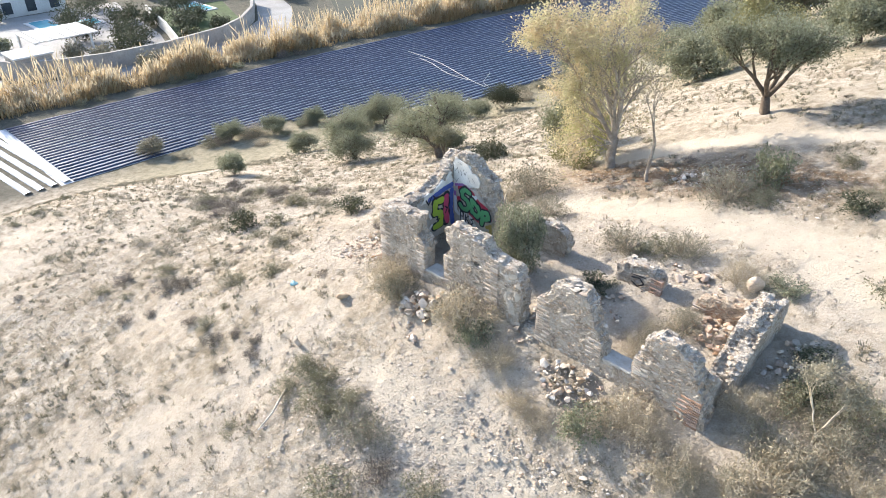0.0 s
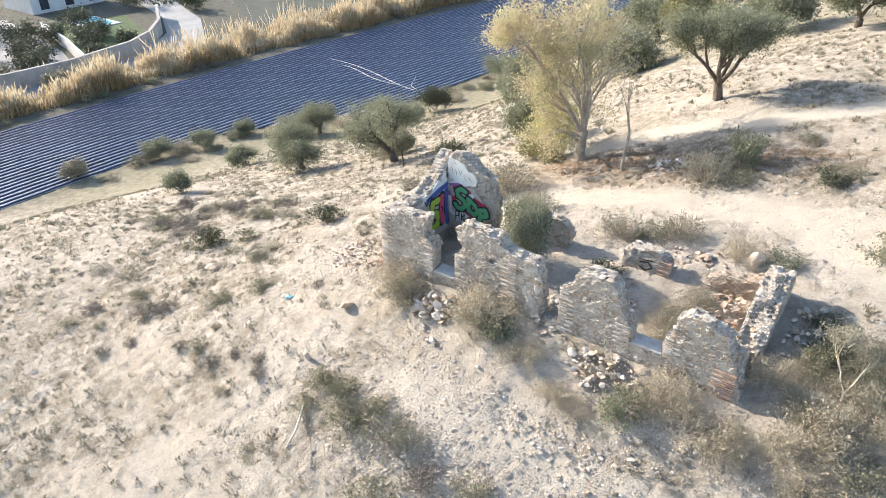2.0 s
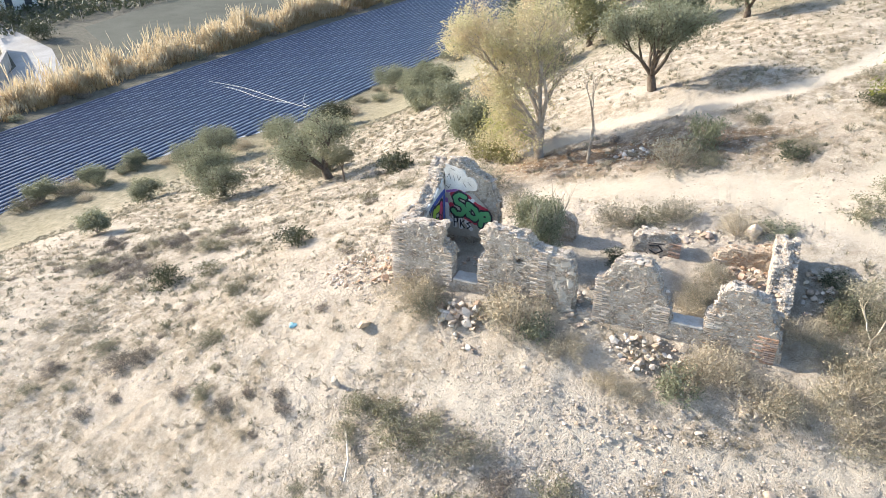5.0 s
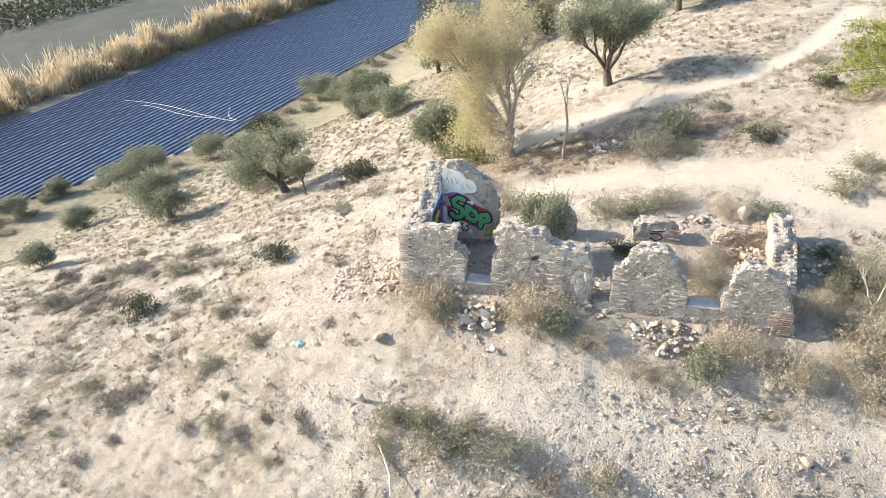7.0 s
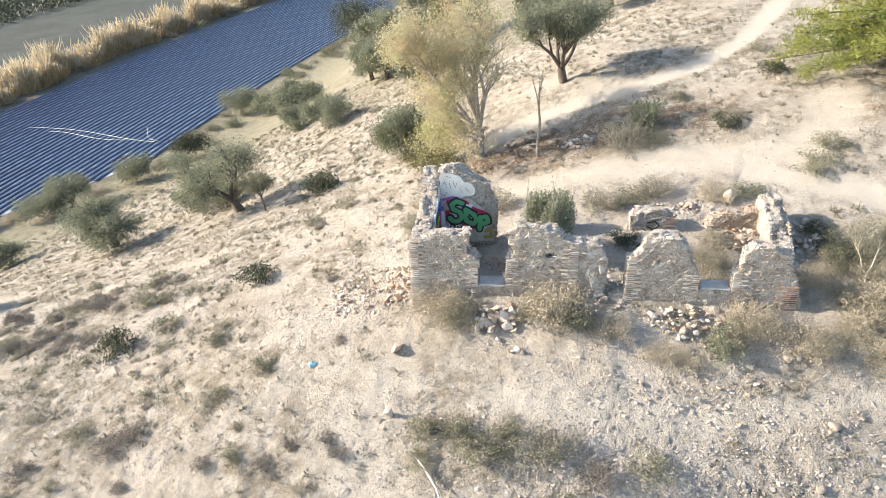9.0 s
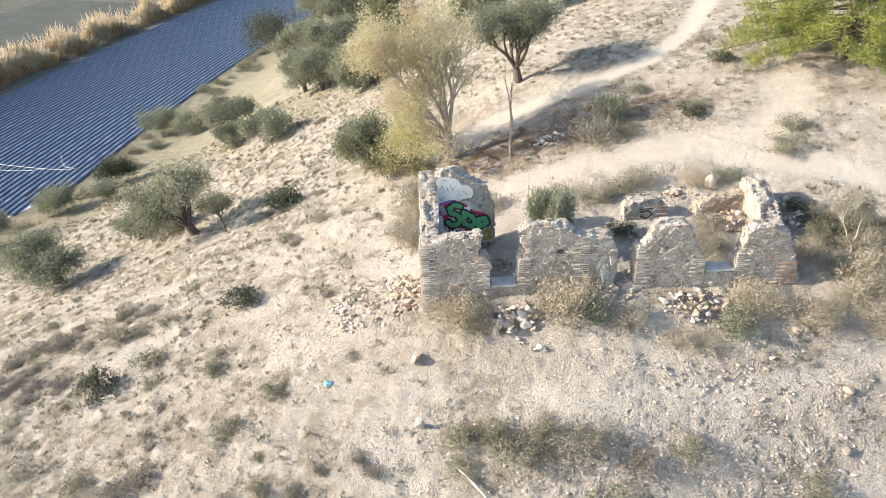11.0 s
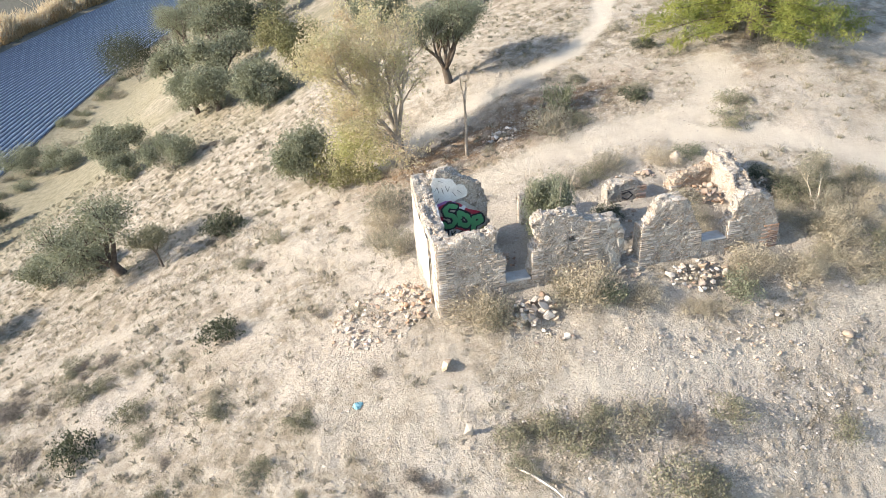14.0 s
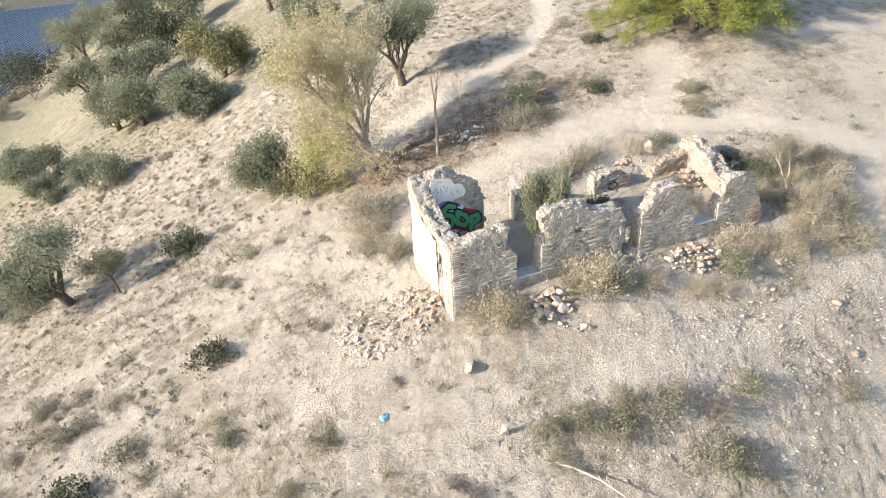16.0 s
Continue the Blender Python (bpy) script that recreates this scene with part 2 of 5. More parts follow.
def axis(lo, hi, step, far, growth):
    mid = list(np.arange(lo, hi + step / 2, step))
    right, left, d = [], [], step
    while (right[-1] if right else hi) < far:
        d *= growth
        right.append((right[-1] if right else hi) + d)
    d = step
    while (left[-1] if left else lo) > -far:
        d *= growth
        left.append((left[-1] if left else lo) - d)
    return np.array(left[::-1] + mid + right)


def near_line(x, y, line):
    """Distance of points to a line through a few places."""
    best = np.full(x.shape, 1e9)
    for (ax, ay), (bx, by) in zip(line, line[1:]):
        dx, dy = bx - ax, by - ay
        t = np.clip(((x - ax) * dx + (y - ay) * dy) / (dx * dx + dy * dy), 0, 1)
        best = np.minimum(best, np.hypot(x - ax - t * dx, y - ay - t * dy))
    return best


def patches(x, y, scale, seed):
    """Soft two-dimensional noise in patches, about -0.7 to 0.7."""
    grid = np.random.RandomState(seed).uniform(-1, 1, (256, 256))
    out, size = 0, 1.0
    for k in range(2):
        u, v = x * scale * 0.32 * (1.0 + 1.17 * k) + 40.3 * seed, y * scale * 0.32 * (1.0 + 1.17 * k) + 17.9 * seed
        i, j = np.floor(u).astype(int), np.floor(v).astype(int)
        a, b = u - i, v - j
        a, b = a * a * (3 - 2 * a), b * b * (3 - 2 * b)
        i0, j0, i1, j1 = i % 256, j % 256, (i + 1) % 256, (j + 1) % 256
        out = out + size * ((grid[j0, i0] * (1 - a) + grid[j0, i1] * a) * (1 - b) + (grid[j1, i0] * (1 - a) + grid[j1, i1] * a) * b)
        size *= 0.6
    return out * 0.6


TRAILS = [
    ([(-1.5, 13.2), (1.2, 13.2), (3.4, 14.4), (7.0, 14.9), (10.7, 16.2), (13.8, 19.0), (17, 25)], 0.75, 1.0),
    ([(2.5, 7.4), (5.5, 7.8), (9.0, 8.0), (13.2, 7.2), (14.8, 9.2), (15.5, 11.0)], 1.15, 0.72),
    ([(11.5, 6.6), (14.2, 5.4), (16.2, 3.5), (19.0, 1.4), (26, -2)], 0.7, 0.9),
    ([(17.5, 0.5), (13.3, -2.35), (11.0, -2.95), (8.7, -3.35), (6.5, -3.5), (4.2, -3.45), (2.9, -3.1)], 0.5, 0.5),
    ([(-24, 4.0), (-19, 5.6), (-13.0, 8.2), (-7.1, 8.2), (-2.9, 11.8), (-1.5, 13.2)], 0.6, 0.28),
]


def trail_of(x, y):
    t = np.zeros(x.shape)
    for line, wide, worn in TRAILS:
        d = near_line(x, y, line) + 0.25 * patches(x, y, 1.4, 3)
        t = np.maximum(t, worn * (1 - ease(0.35 * wide, 1.25 * wide, d)))
    return t


def spot(x, y, cx, cy, rx, ry):
    return np.exp(-(((x - cx) / rx) ** 2 + ((y - cy) / ry) ** 2))


gx, gy = axis(-15.0, 16.0, 0.13, 900, 1.045), axis(-12.0, 15.0, 0.13, 900, 1.045)
X, Y = np.meshgrid(gx, gy)
Z = land(X, Y)
trail = trail_of(X, Y)
ruin = spot(X, Y, 5.7, 1.7, 7.0, 2.6)
nearby = 1 - ease(30, 60, np.hypot(X, Y - 5))
rough = (0.10 * patches(X, Y, 1.0, 11) + 0.05 * patches(X, Y, 4.0, 12) + 0.045 * patches(X, Y, 11.0, 13)) * nearby
Z = Z + rough * (1 - 0.75 * trail) - 0.06 * trail
rng = np.random.RandomState(5)
even = ease(-27, -17, X) * ease(28, 18, X) * ease(-19, -13.5, Y) * ease(28, 18, Y)
Z = Z + rng.normal(0, 0.026, X.shape) * nearby * even * (1 - 0.6 * trail)
valley = 1 - ease(-2.5, 1.5, X - field_edge(Y))
grassy = np.clip(0.3 + 1.5 * patches(X, Y, 1.2, 21) + 0.75 * ease(1, -9, X) + 0.7 * ease(9, 18, Y) * ease(6, -2, X) + 0.3 * ease(8.5, 10.5, Y) + 0.45 * ease(13, 22, Y) + 0.8 * ease(16, 5, X - field_edge(Y)) + 0.4 * spot(X, Y, 9, 11.5, 5, 2.5), 0, 1) * (1 - trail)
stony = np.clip(0.3 + 1.1 * patches(X, Y, 1.5, 31) + 0.9 * spot(X, Y, 6, -4.5, 7, 2.5) + 0.9 * spot(X, Y, -2.5, 1, 2.5, 2.5), 0, 1) * (1 - trail)
# leaf litter, with the tall tree's shade painted in on its +x side
litter = np.clip(1.25 * spot(X, Y, 5.0, 10.9, 4.2, 1.5) + 0.8 * spot(X, Y, 8.5, 12.0, 3.6, 1.3) + 0.7 * spot(X, Y, 1.5, 11.0, 2, 2) + 0.5 * spot(X, Y, 16.5, 9.8, 1.6, 1.6) + 0.2 * ruin * (patches(X, Y, 1.6, 41) > 0.1), 0, 1) * (1 - 0.8 * trail)
meadow = np.clip(0.85 * ease(17, 5, X - field_edge(Y)) * ease(0, 10, Y) + 0.7 * ease(24, 38, Y) + 0.5 * patches(X, Y, 1.1, 25) * ease(12, 20, Y), 0, 0.9) * (1 - trail)
ny, nx = X.shape
idx = np.arange(nx * ny).reshape(ny, nx)
quads = np.stack([idx[:-1, :-1], idx[:-1, 1:], idx[1:, 1:], idx[1:, :-1]], -1).reshape(-1, 4)
me = bpy.data.meshes.new("ground")
me.from_pydata(np.stack([X, Y, Z], -1).reshape(-1, 3).tolist(), [], quads.tolist())
me.polygons.foreach_set("use_smooth", [True] * len(me.polygons))
for key, values in (("trail", trail), ("grassy", grassy), ("stony", stony), ("litter", litter), ("meadow", meadow), ("valley", valley)):
    me.attributes.new(key, "FLOAT", "POINT").data.foreach_set("value", values.astype(np.float32).ravel())
me.materials.append(EARTH)
tagged(new("ground", me), "pale dry earth hillside with worn trails and gravel", "ground", kind="structure")


def top(x, y):
    """Height of the built ground at a place."""
    i, j = np.searchsorted(gx, x) - 1, np.searchsorted(gy, y) - 1
    a, b = (x - gx[i]) / (gx[i + 1] - gx[i]), (y - gy[j]) / (gy[j + 1] - gy[j])
    return float((Z[j, i] * (1 - a) + Z[j, i + 1] * a) * (1 - b) + (Z[j + 1, i] * (1 - a) + Z[j + 1, i + 1] * a) * b)

# ---------------------------------------------------------------- the ruin: rubble walls with brick quoins
CELL = 0.08


def masonry(name, label, frame_m, poly, thick, material, holes=(), erode=0.07, seed=1.0):
    """A ragged wall. poly is its outline in (along, up); frame_m lays along, depth and up into the world. holes: (along0, along1, up0, up1, from depth, to depth)."""
    us = [p[0] for p in poly]
    zs = [p[1] for p in poly]
    u0, z0 = min(us) - CELL, min(zs) - CELL
    nu, nz, nw = int((max(us) - u0) / CELL) + 3, int((max(zs) - z0) / CELL) + 4, max(3, round(thick / 0.09))
    dw = thick / nw
    full = set()
    for i in range(nu):
        for k in range(nz):
            u, z = u0 + (i + 0.5) * CELL, z0 + (k + 0.5) * CELL
            for j in range(nw):
                w = (j + 0.5) * dw
                e1 = erode * noise.noise(Vector((u * 2.3, w * 4, seed))) * 2
                e2 = erode * noise.noise(Vector((z * 3.1, w * 4, seed + 9))) * 1.2
                if inside(poly, u + e2, z + e1) and not any(a < u < b and c < z < d and f < w < g for a, b, c, d, f, g in holes):
                    full.add((i, j, k))
    verts, index, faces = [], {}, []
    sides = (((1, 0, 0), ((1, 0, 0), (1, 1, 0), (1, 1, 1), (1, 0, 1))), ((-1, 0, 0), ((0, 0, 0), (0, 0, 1), (0, 1, 1), (0, 1, 0))),
             ((0, 1, 0), ((0, 1, 0), (0, 1, 1), (1, 1, 1), (1, 1, 0))), ((0, -1, 0), ((0, 0, 0), (1, 0, 0), (1, 0, 1), (0, 0, 1))),
             ((0, 0, 1), ((0, 0, 1), (1, 0, 1), (1, 1, 1), (0, 1, 1))), ((0, 0, -1), ((0, 0, 0), (0, 1, 0), (1, 1, 0), (1, 0, 0))))
    for c in sorted(full):
        for d, corners in sides:
            if (c[0] + d[0], c[1] + d[1], c[2] + d[2]) not in full:
                face = []
                for q in corners:
                    key = (c[0] + q[0], c[1] + q[1], c[2] + q[2])
                    if key not in index:
                        index[key] = len(verts)
                        verts.append((u0 + key[0] * CELL, key[1] * dw, z0 + key[2] * CELL))
                    face.append(index[key])
                faces.append(face)
    v = np.array(verts)
    total, count = np.zeros_like(v), np.zeros(len(v))
    f = np.array(faces)
    for a in range(4):
        for b in (1, 3):
            np.add.at(total, f[:, a], v[f[:, (a + b) % 4]])
            np.add.at(count, f[:, a], 1)
    v = 0.5 * v + 0.5 * total / count[:, None]
    out = []
    for p in v:
        q = Vector(p)
        d = noise.noise_vector(q * 5.5 + Vector((seed, 0, 0))) * 0.030 + noise.noise_vector(q * 13) * 0.016
        out.append(frame_m @ (q + Vector((d.x, d.y * 1.2, d.z))))
    wall = new(name, mesh_of(name, out, faces, material))
    return tagged(wall, label, "wall", kind="structure")


def lay_stone(wall, p, size, turn, material, rnd, tilt=12):
    ob = part("stone", rnd.choice(STONES[material.name]), wall)
    ob.matrix_basis = Matrix.Translation(p) @ turn @ pose(0, 0, 0, rnd.uniform(-tilt, tilt), rnd.uniform(-tilt, tilt), rnd.uniform(-tilt, tilt)) @ Matrix.Diagonal((*size, 1))


def face_stones(wall, frame_m, poly, depth, mixed, joined, seed, keep=0.72, course=0.07, bare=(), longest=0.26):
    """Facing stones in rough courses on one face of a wall; depth is where the face lies. The first 280 are pieces, the rest one mesh."""
    rnd = random.Random(seed)
    turn = frame_m.to_3x3().to_4x4()
    z = min(p[1] for p in poly) + 0.1
    hi, lo, far = max(p[1] for p in poly), min(p[0] for p in poly), max(p[0] for p in poly)
    spots = []
    while z < hi:
        h = course * rnd.uniform(0.65, 1.4)
        u = lo + rnd.uniform(0, 0.1)
        while u < far:
            w = rnd.uniform(0.08, longest)
            cu, cz = u + w / 2, z + h / 2 + rnd.uniform(-0.018, 0.018)
            if rnd.random() < keep and all(inside(poly, cu + a, cz + b) for a in (-w * 0.4, w * 0.4) for b in (-h * 0.4, h * 0.4)) and not any(a < cu < b and c < cz < d for a, b, c, d in bare):
                spots.append((cu, cz, w, h))
            u += w + rnd.uniform(0.0, 0.05)
        z += h + 0.008
    rnd.shuffle(spots)
    verts, faces = [], []
    for k, (cu, cz, w, h) in enumerate(spots):
        at, size = frame_m @ Vector((cu, depth + 0.012, cz)), (w * 1.05, rnd.uniform(0.05, 0.11), h * 1.25)
        if k < 280:
            lay_stone(wall, at, size, turn, rnd.choice(mixed), rnd, 5)
            continue
        shape = rnd.choice(STONES[STONE.name])
        m = Matrix.Translation(at) @ turn @ pose(0, 0, 0, rnd.uniform(-5, 5), rnd.uniform(-5, 5), rnd.uniform(-5, 5)) @ Matrix.Diagonal((*size, 1))
        n = len(verts)
        verts += [m @ v.co for v in shape.vertices]
        faces += [tuple(n + i for i in p.vertices) for p in shape.polygons]
    if verts:
        part("stone_facing", mesh_of("stone_facing", verts, faces, joined), wall, "small weathered facing stones")["kind"] = "stuff"


GREYS, BROWNS, REDS = (STONE_GREY, STONE_GREY, STONE, STONE_BROWN), (STONE_BROWN, STONE_BROWN, STONE_GREY, STONE_RED), (STONE_RED, STONE_BROWN)


def cap_stones(wall, frame_m, line, thick, material, seed, each=0.17):
    """Loose stones bedded on the broken top of a wall. line: (along, up) from end to end."""
    rnd = random.Random(seed)
    turn = frame_m.to_3x3().to_4x4()
    for (u0, z0), (u1, z1) in zip(line, line[1:]):
        n = max(1, int(math.hypot(u1 - u0, 0.6 * (z1 - z0)) / each))
        for i in range(n):
            for w in np.arange(0.07, thick, 0.14):
                if rnd.random() < 0.75:
                    t = (i + rnd.random()) / n
                    s = rnd.uniform(0.11, 0.27)
                    lay_stone(wall, frame_m @ Vector((u0 + t * (u1 - u0), w + rnd.uniform(-0.05, 0.05), z0 + t * (z1 - z0) + rnd.uniform(-0.12, -0.035))), (s * 1.15, s * 0.9, s * 0.42), turn, rnd.choice((STONE_BROWN, STONE_GREY, material, material)), rnd, 14)


def brick_mesh(name, material):
    bm = bmesh.new()
    bmesh.ops.create_cube(bm, size=1)
    for v in bm.verts:
        v.co = v.co + 0.05 * noise.noise_vector(v.co * 9)
    me = bpy.data.meshes.new(name)
    bm.to_mesh(me), bm.free()
    me.materials.append(material)
    return me


BRICKS = {BRICK.name: brick_mesh("brick", BRICK), BRICK_RED.name: brick_mesh("brick", BRICK_RED)}


def quoin(wall, frame_m, u, side, z0, z1, material, seed, depth=0.0, wide=0.30, z_red=-9.0):
    """A stack of brick courses at the end of a wall; side is +1 if the bricks reach towards greater u."""
    rnd = random.Random(seed)
    turn = frame_m.to_3x3().to_4x4()
    z, odd = z0, 0
    while z < z1:
        length = wide * (1.25 if odd else 0.75) * rnd.uniform(0.9, 1.1)
        if rnd.random() < 0.93:
            for a in ((0, 0.5), (0.5, 1.0)) if length > 0.3 else ((0, 1),):
                w = (a[1] - a[0]) * length - 0.012
                ob = part("brick", BRICKS[(BRICK_RED if z < z_red else material).name], wall)
                at = Vector((u + side * (a[0] + a[1]) / 2 * length, depth + 0.045 + rnd.uniform(-0.008, 0.008), z + 0.025))
                ob.matrix_basis = Matrix.Translation(frame_m @ at) @ turn @ pose(0, 0, 0, 0, rnd.uniform(-1.5, 1.5), rnd.uniform(-2, 2)) @ Matrix.Diagonal((w, 0.15, 0.05, 1))
        z += 0.071
        odd = 1 - odd


def slab(name, outline, y_front, thick, frame_m, material, bump=0.006):
    """A thin sheet with an irregular outline on a wall, as plaster is."""
    bm = bmesh.new()
    pts = []
    for (a, b), (c, d) in zip(outline, outline[1:] + outline[:1]):
        n = max(2, int(math.hypot(c - a, d - b) / 0.06))
        for i in range(n):
            t = i / n
            p = Vector((a + t * (c - a), 0, b + t * (d - b)))
            off = noise.noise_vector(p * 5) * 0.07 + noise.noise_vector(p * 14) * 0.03
            pts.append((p.x + off.x, p.z + off.z))
    front = [bm.verts.new((u, y_front, z)) for u, z in pts]
    back = [bm.verts.new((u, y_front + thick, z)) for u, z in pts]
    bm.faces.new(front)
    n = len(pts)
    for i in range(n):
        bm.faces.new((front[i], back[i], back[(i + 1) % n], front[(i + 1) % n]))
    bmesh.ops.triangulate(bm, faces=bm.faces[:1])
    bmesh.ops.transform(bm, matrix=frame_m, verts=bm.verts)
    bmesh.ops.recalc_face_normals(bm, faces=bm.faces)
    me = bpy.data.meshes.new(name)
    bm.to_mesh(me), bm.free()
    me.materials.append(material)
    return me


FRONT = Matrix.Identity(4)
T = 0.48
P1 = [(-0.02, -0.5), (0.0, 1.2), (-0.02, 2.40), (0.35, 2.52), (0.62, 2.60), (1.2, 2.68), (1.52, 2.70), (1.84, 2.73), (1.74, 2.33), (1.69, 2.07), (1.95, 1.95), (2.09, 1.70), (2.08, 0.9), (2.06, -0.3)]
P2 = [(2.94, -0.3), (2.91, 1.2), (2.92, 1.8), (3.15, 2.1), (3.0, 2.4), (2.94, 2.74), (3.2, 2.88), (3.49, 2.95), (4.08, 2.90), (4.5, 2.76), (4.67, 2.58), (5.1, 2.54), (5.14, 2.46), (5.66, 2.44), (5.80, 2.21), (5.92, 1.8), (5.95, 1.46), (5.93, 0.9), (5.88, 0.1), (5.7, -0.3)]
P3 = [(6.53, 0.0), (6.50, 0.58), (6.48, 2.02), (6.7, 2.08), (6.89, 2.30), (6.91, 2.60), (7.28, 2.76), (7.89, 2.75), (8.15, 2.54), (8.28, 2.1), (8.49, 1.75), (8.69, 1.24), (8.72, 0.0)]
P4 = [(9.52, 0.0), (9.54, 1.09), (9.57, 1.64), (9.79, 2.05), (9.79, 2.32), (10.07, 2.56), (10.43, 2.56), (10.67, 2.42), (11.05, 2.29), (11.17, 1.89), (11.35, 1.55), (11.5, 1.1), (11.62, 0.54), (11.66, 0.0)]
w1 = masonry("wall_1", "weathered grey rubble wall with brick corner and broken top", FRONT, P1, T, RUBBLE, holes=[(0.28, 0.42, 1.83, 1.96, -1, 0.3), (0.36, 0.50, 0.78, 0.90, -1, 0.25)], seed=1.3)
w2 = masonry("wall_2", "pale rubble wall with patches of old render", FRONT, P2, T, RUBBLE, holes=[(4.13, 4.34, 1.92, 2.08, -1, 0.35)], seed=4.1)
w3 = masonry("wall_3", "brown rubble wall stub with brick jambs", FRONT, P3, T, RUBBLE, holes=[(7.35, 7.47, 1.9, 2.0, -1, 0.2), (8.0, 8.1, 1.45, 1.55, -1, 0.2)], seed=6.7)
w4 = masonry("wall_4", "brown rubble wall stub with red brick corner", FRONT, P4, T, RUBBLE, seed=8.9)
for w, P, s in ((w1, P1, 11), (w2, P2, 12), (w3, P3, 13), (w4, P4, 14)):
    face_stones(w, FRONT, P, 0.005, GREYS if s < 13 else BROWNS, FACING if s < 13 else FACING_BROWN, s, keep=0.62 if s < 13 else 0.85, course=0.062 if s < 13 else 0.056, bare=((5.1, 6.0, 0.4, 2.5),))
cap_stones(w1, FRONT, [(0.05, 2.44), (0.62, 2.62), (1.75, 2.74)], T, STONE, 21)
cap_stones(w2, FRONT, [(3.0, 2.80), (3.49, 2.97), (4.08, 2.92), (4.5, 2.78), (4.67, 2.60), (5.1, 2.54), (5.66, 2.44)], T, STONE, 22)
cap_stones(w3, FRONT, [(6.55, 2.05), (6.8, 2.15), (6.95, 2.6), (7.28, 2.78), (7.89, 2.76), (8.15, 2.5), (8.4, 1.9)], T, STONE, 23)
cap_stones(w4, FRONT, [(9.6, 1.7), (9.79, 2.2), (10.07, 2.58), (10.43, 2.57), (11.05, 2.3)], T, STONE, 24)
quoin(w1, FRONT, 0.0, 1, -0.1, 2.35, BRICK, 31, wide=0.36)
quoin(w1, FRONT, 2.08, -1, 0.75, 1.72, BRICK, 32)
quoin(w2, FRONT, 2.92, 1, 0.85, 1.80, BRICK, 33)
quoin(w2, FRONT, 5.08, -1, 0.6, 2.45, BRICK, 34, wide=0.4)
quoin(w3, FRONT, 6.50, 1, 0.45, 1.98, BRICK, 35, wide=0.36)
quoin(w3, FRONT, 8.62, -1, 1.0, 1.55, BRICK, 36, wide=0.34)
quoin(w4, FRONT, 9.56, 1, 1.05, 1.62, BRICK, 37, wide=0.34)
quoin(w4, FRONT, 11.45, -1, 0.45, 1.25, BRICK, 38, wide=0.46, z_red=1.3)
rend = random.Random(91)
PATCH = [hull_mesh("render_patch", 60 + k, (1.0, 1.0, 1.0), PLASTER_OLD, 14) for k in range(4)]
for k in range(26):
    ob = part("render_patch", rend.choice(PATCH), w2, "lumpy lime render left on the wall end")
    s_ = rend.uniform(0.22, 0.5)
    ob.matrix_basis = Matrix.Translation((rend.uniform(5.2, 5.78), 0.02, 0.65 + 1.65 * (k + 0.5) / 26)) @ pose(0, 0, 0, rend.uniform(-6, 6), rend.uniform(-60, 60), rend.uniform(-6, 6)) @ Matrix.Diagonal((s_, 0.12, s_ * 0.8, 1))

# low walls under the openings
sill1 = masonry("wall_5", "low rubble wall under the gap with a smooth cement sill", FRONT, [(2.0, -0.4), (2.0, 0.86), (2.98, 0.9), (2.98, -0.4)], T, RUBBLE, erode=0.02, seed=3.0)
sill2 = masonry("wall_6", "low rubble wall under the window gap with a cement sill", FRONT, [(8.62, 0.0), (8.62, 1.08), (9.6, 1.04), (9.6, 0.0)], T, RUBBLE, erode=0.02, seed=3.7)
sill3 = masonry("wall_7", "broken wall footing of rough stones", FRONT, [(5.6, -0.2), (5.6, 0.62), (6.0, 0.72), (6.55, 0.75), (6.55, -0.2)], T, RUBBLE, erode=0.09, seed=5.2)
face_stones(sill1, FRONT, [(2.0, -0.2), (2.0, 0.82), (2.98, 0.84), (2.98, -0.2)], 0.02, GREYS, FACING, 41)
face_stones(sill2, FRONT, [(8.62, 0.3), (8.62, 1.0), (9.6, 0.98), (9.6, 0.3)], 0.02, BROWNS, FACING_BROWN, 42)
cap_stones(sill3, FRONT, [(5.7, 0.66), (6.5, 0.78)], T, STONE, 43)


def bed(name, label, wall, x0, x1, z, d0, d1, material):
    bm = bmesh.new()
    bmesh.ops.create_cube(bm, size=1, matrix=Matrix.LocRotScale(((x0 + x1) / 2, (d0 + d1) / 2, z), None, (x1 - x0, d1 - d0, 0.07)))
    bmesh.ops.bevel(bm, geom=bm.edges[:], offset=0.02, segments=2, affect="EDGES")
    bmesh.ops.subdivide_edges(bm, edges=[e for e in bm.edges if e.calc_length() > 0.3], cuts=4, use_grid_fill=True)
    for v in bm.verts:
        v.co += 0.018 * noise.noise_vector(v.co * 4)
    me = bpy.data.meshes.new(name)
    bm.to_mesh(me), bm.free()
    me.materials.append(material)
    part(name, me, wall, label)


bed("sill", "smooth worn cement sill", sill1, 2.1, 2.9, 0.90, -0.02, 0.5, CEMENT)
bed("sill", "smooth worn cement sill", sill2, 8.68, 9.54, 1.09, -0.02, 0.5, CEMENT)

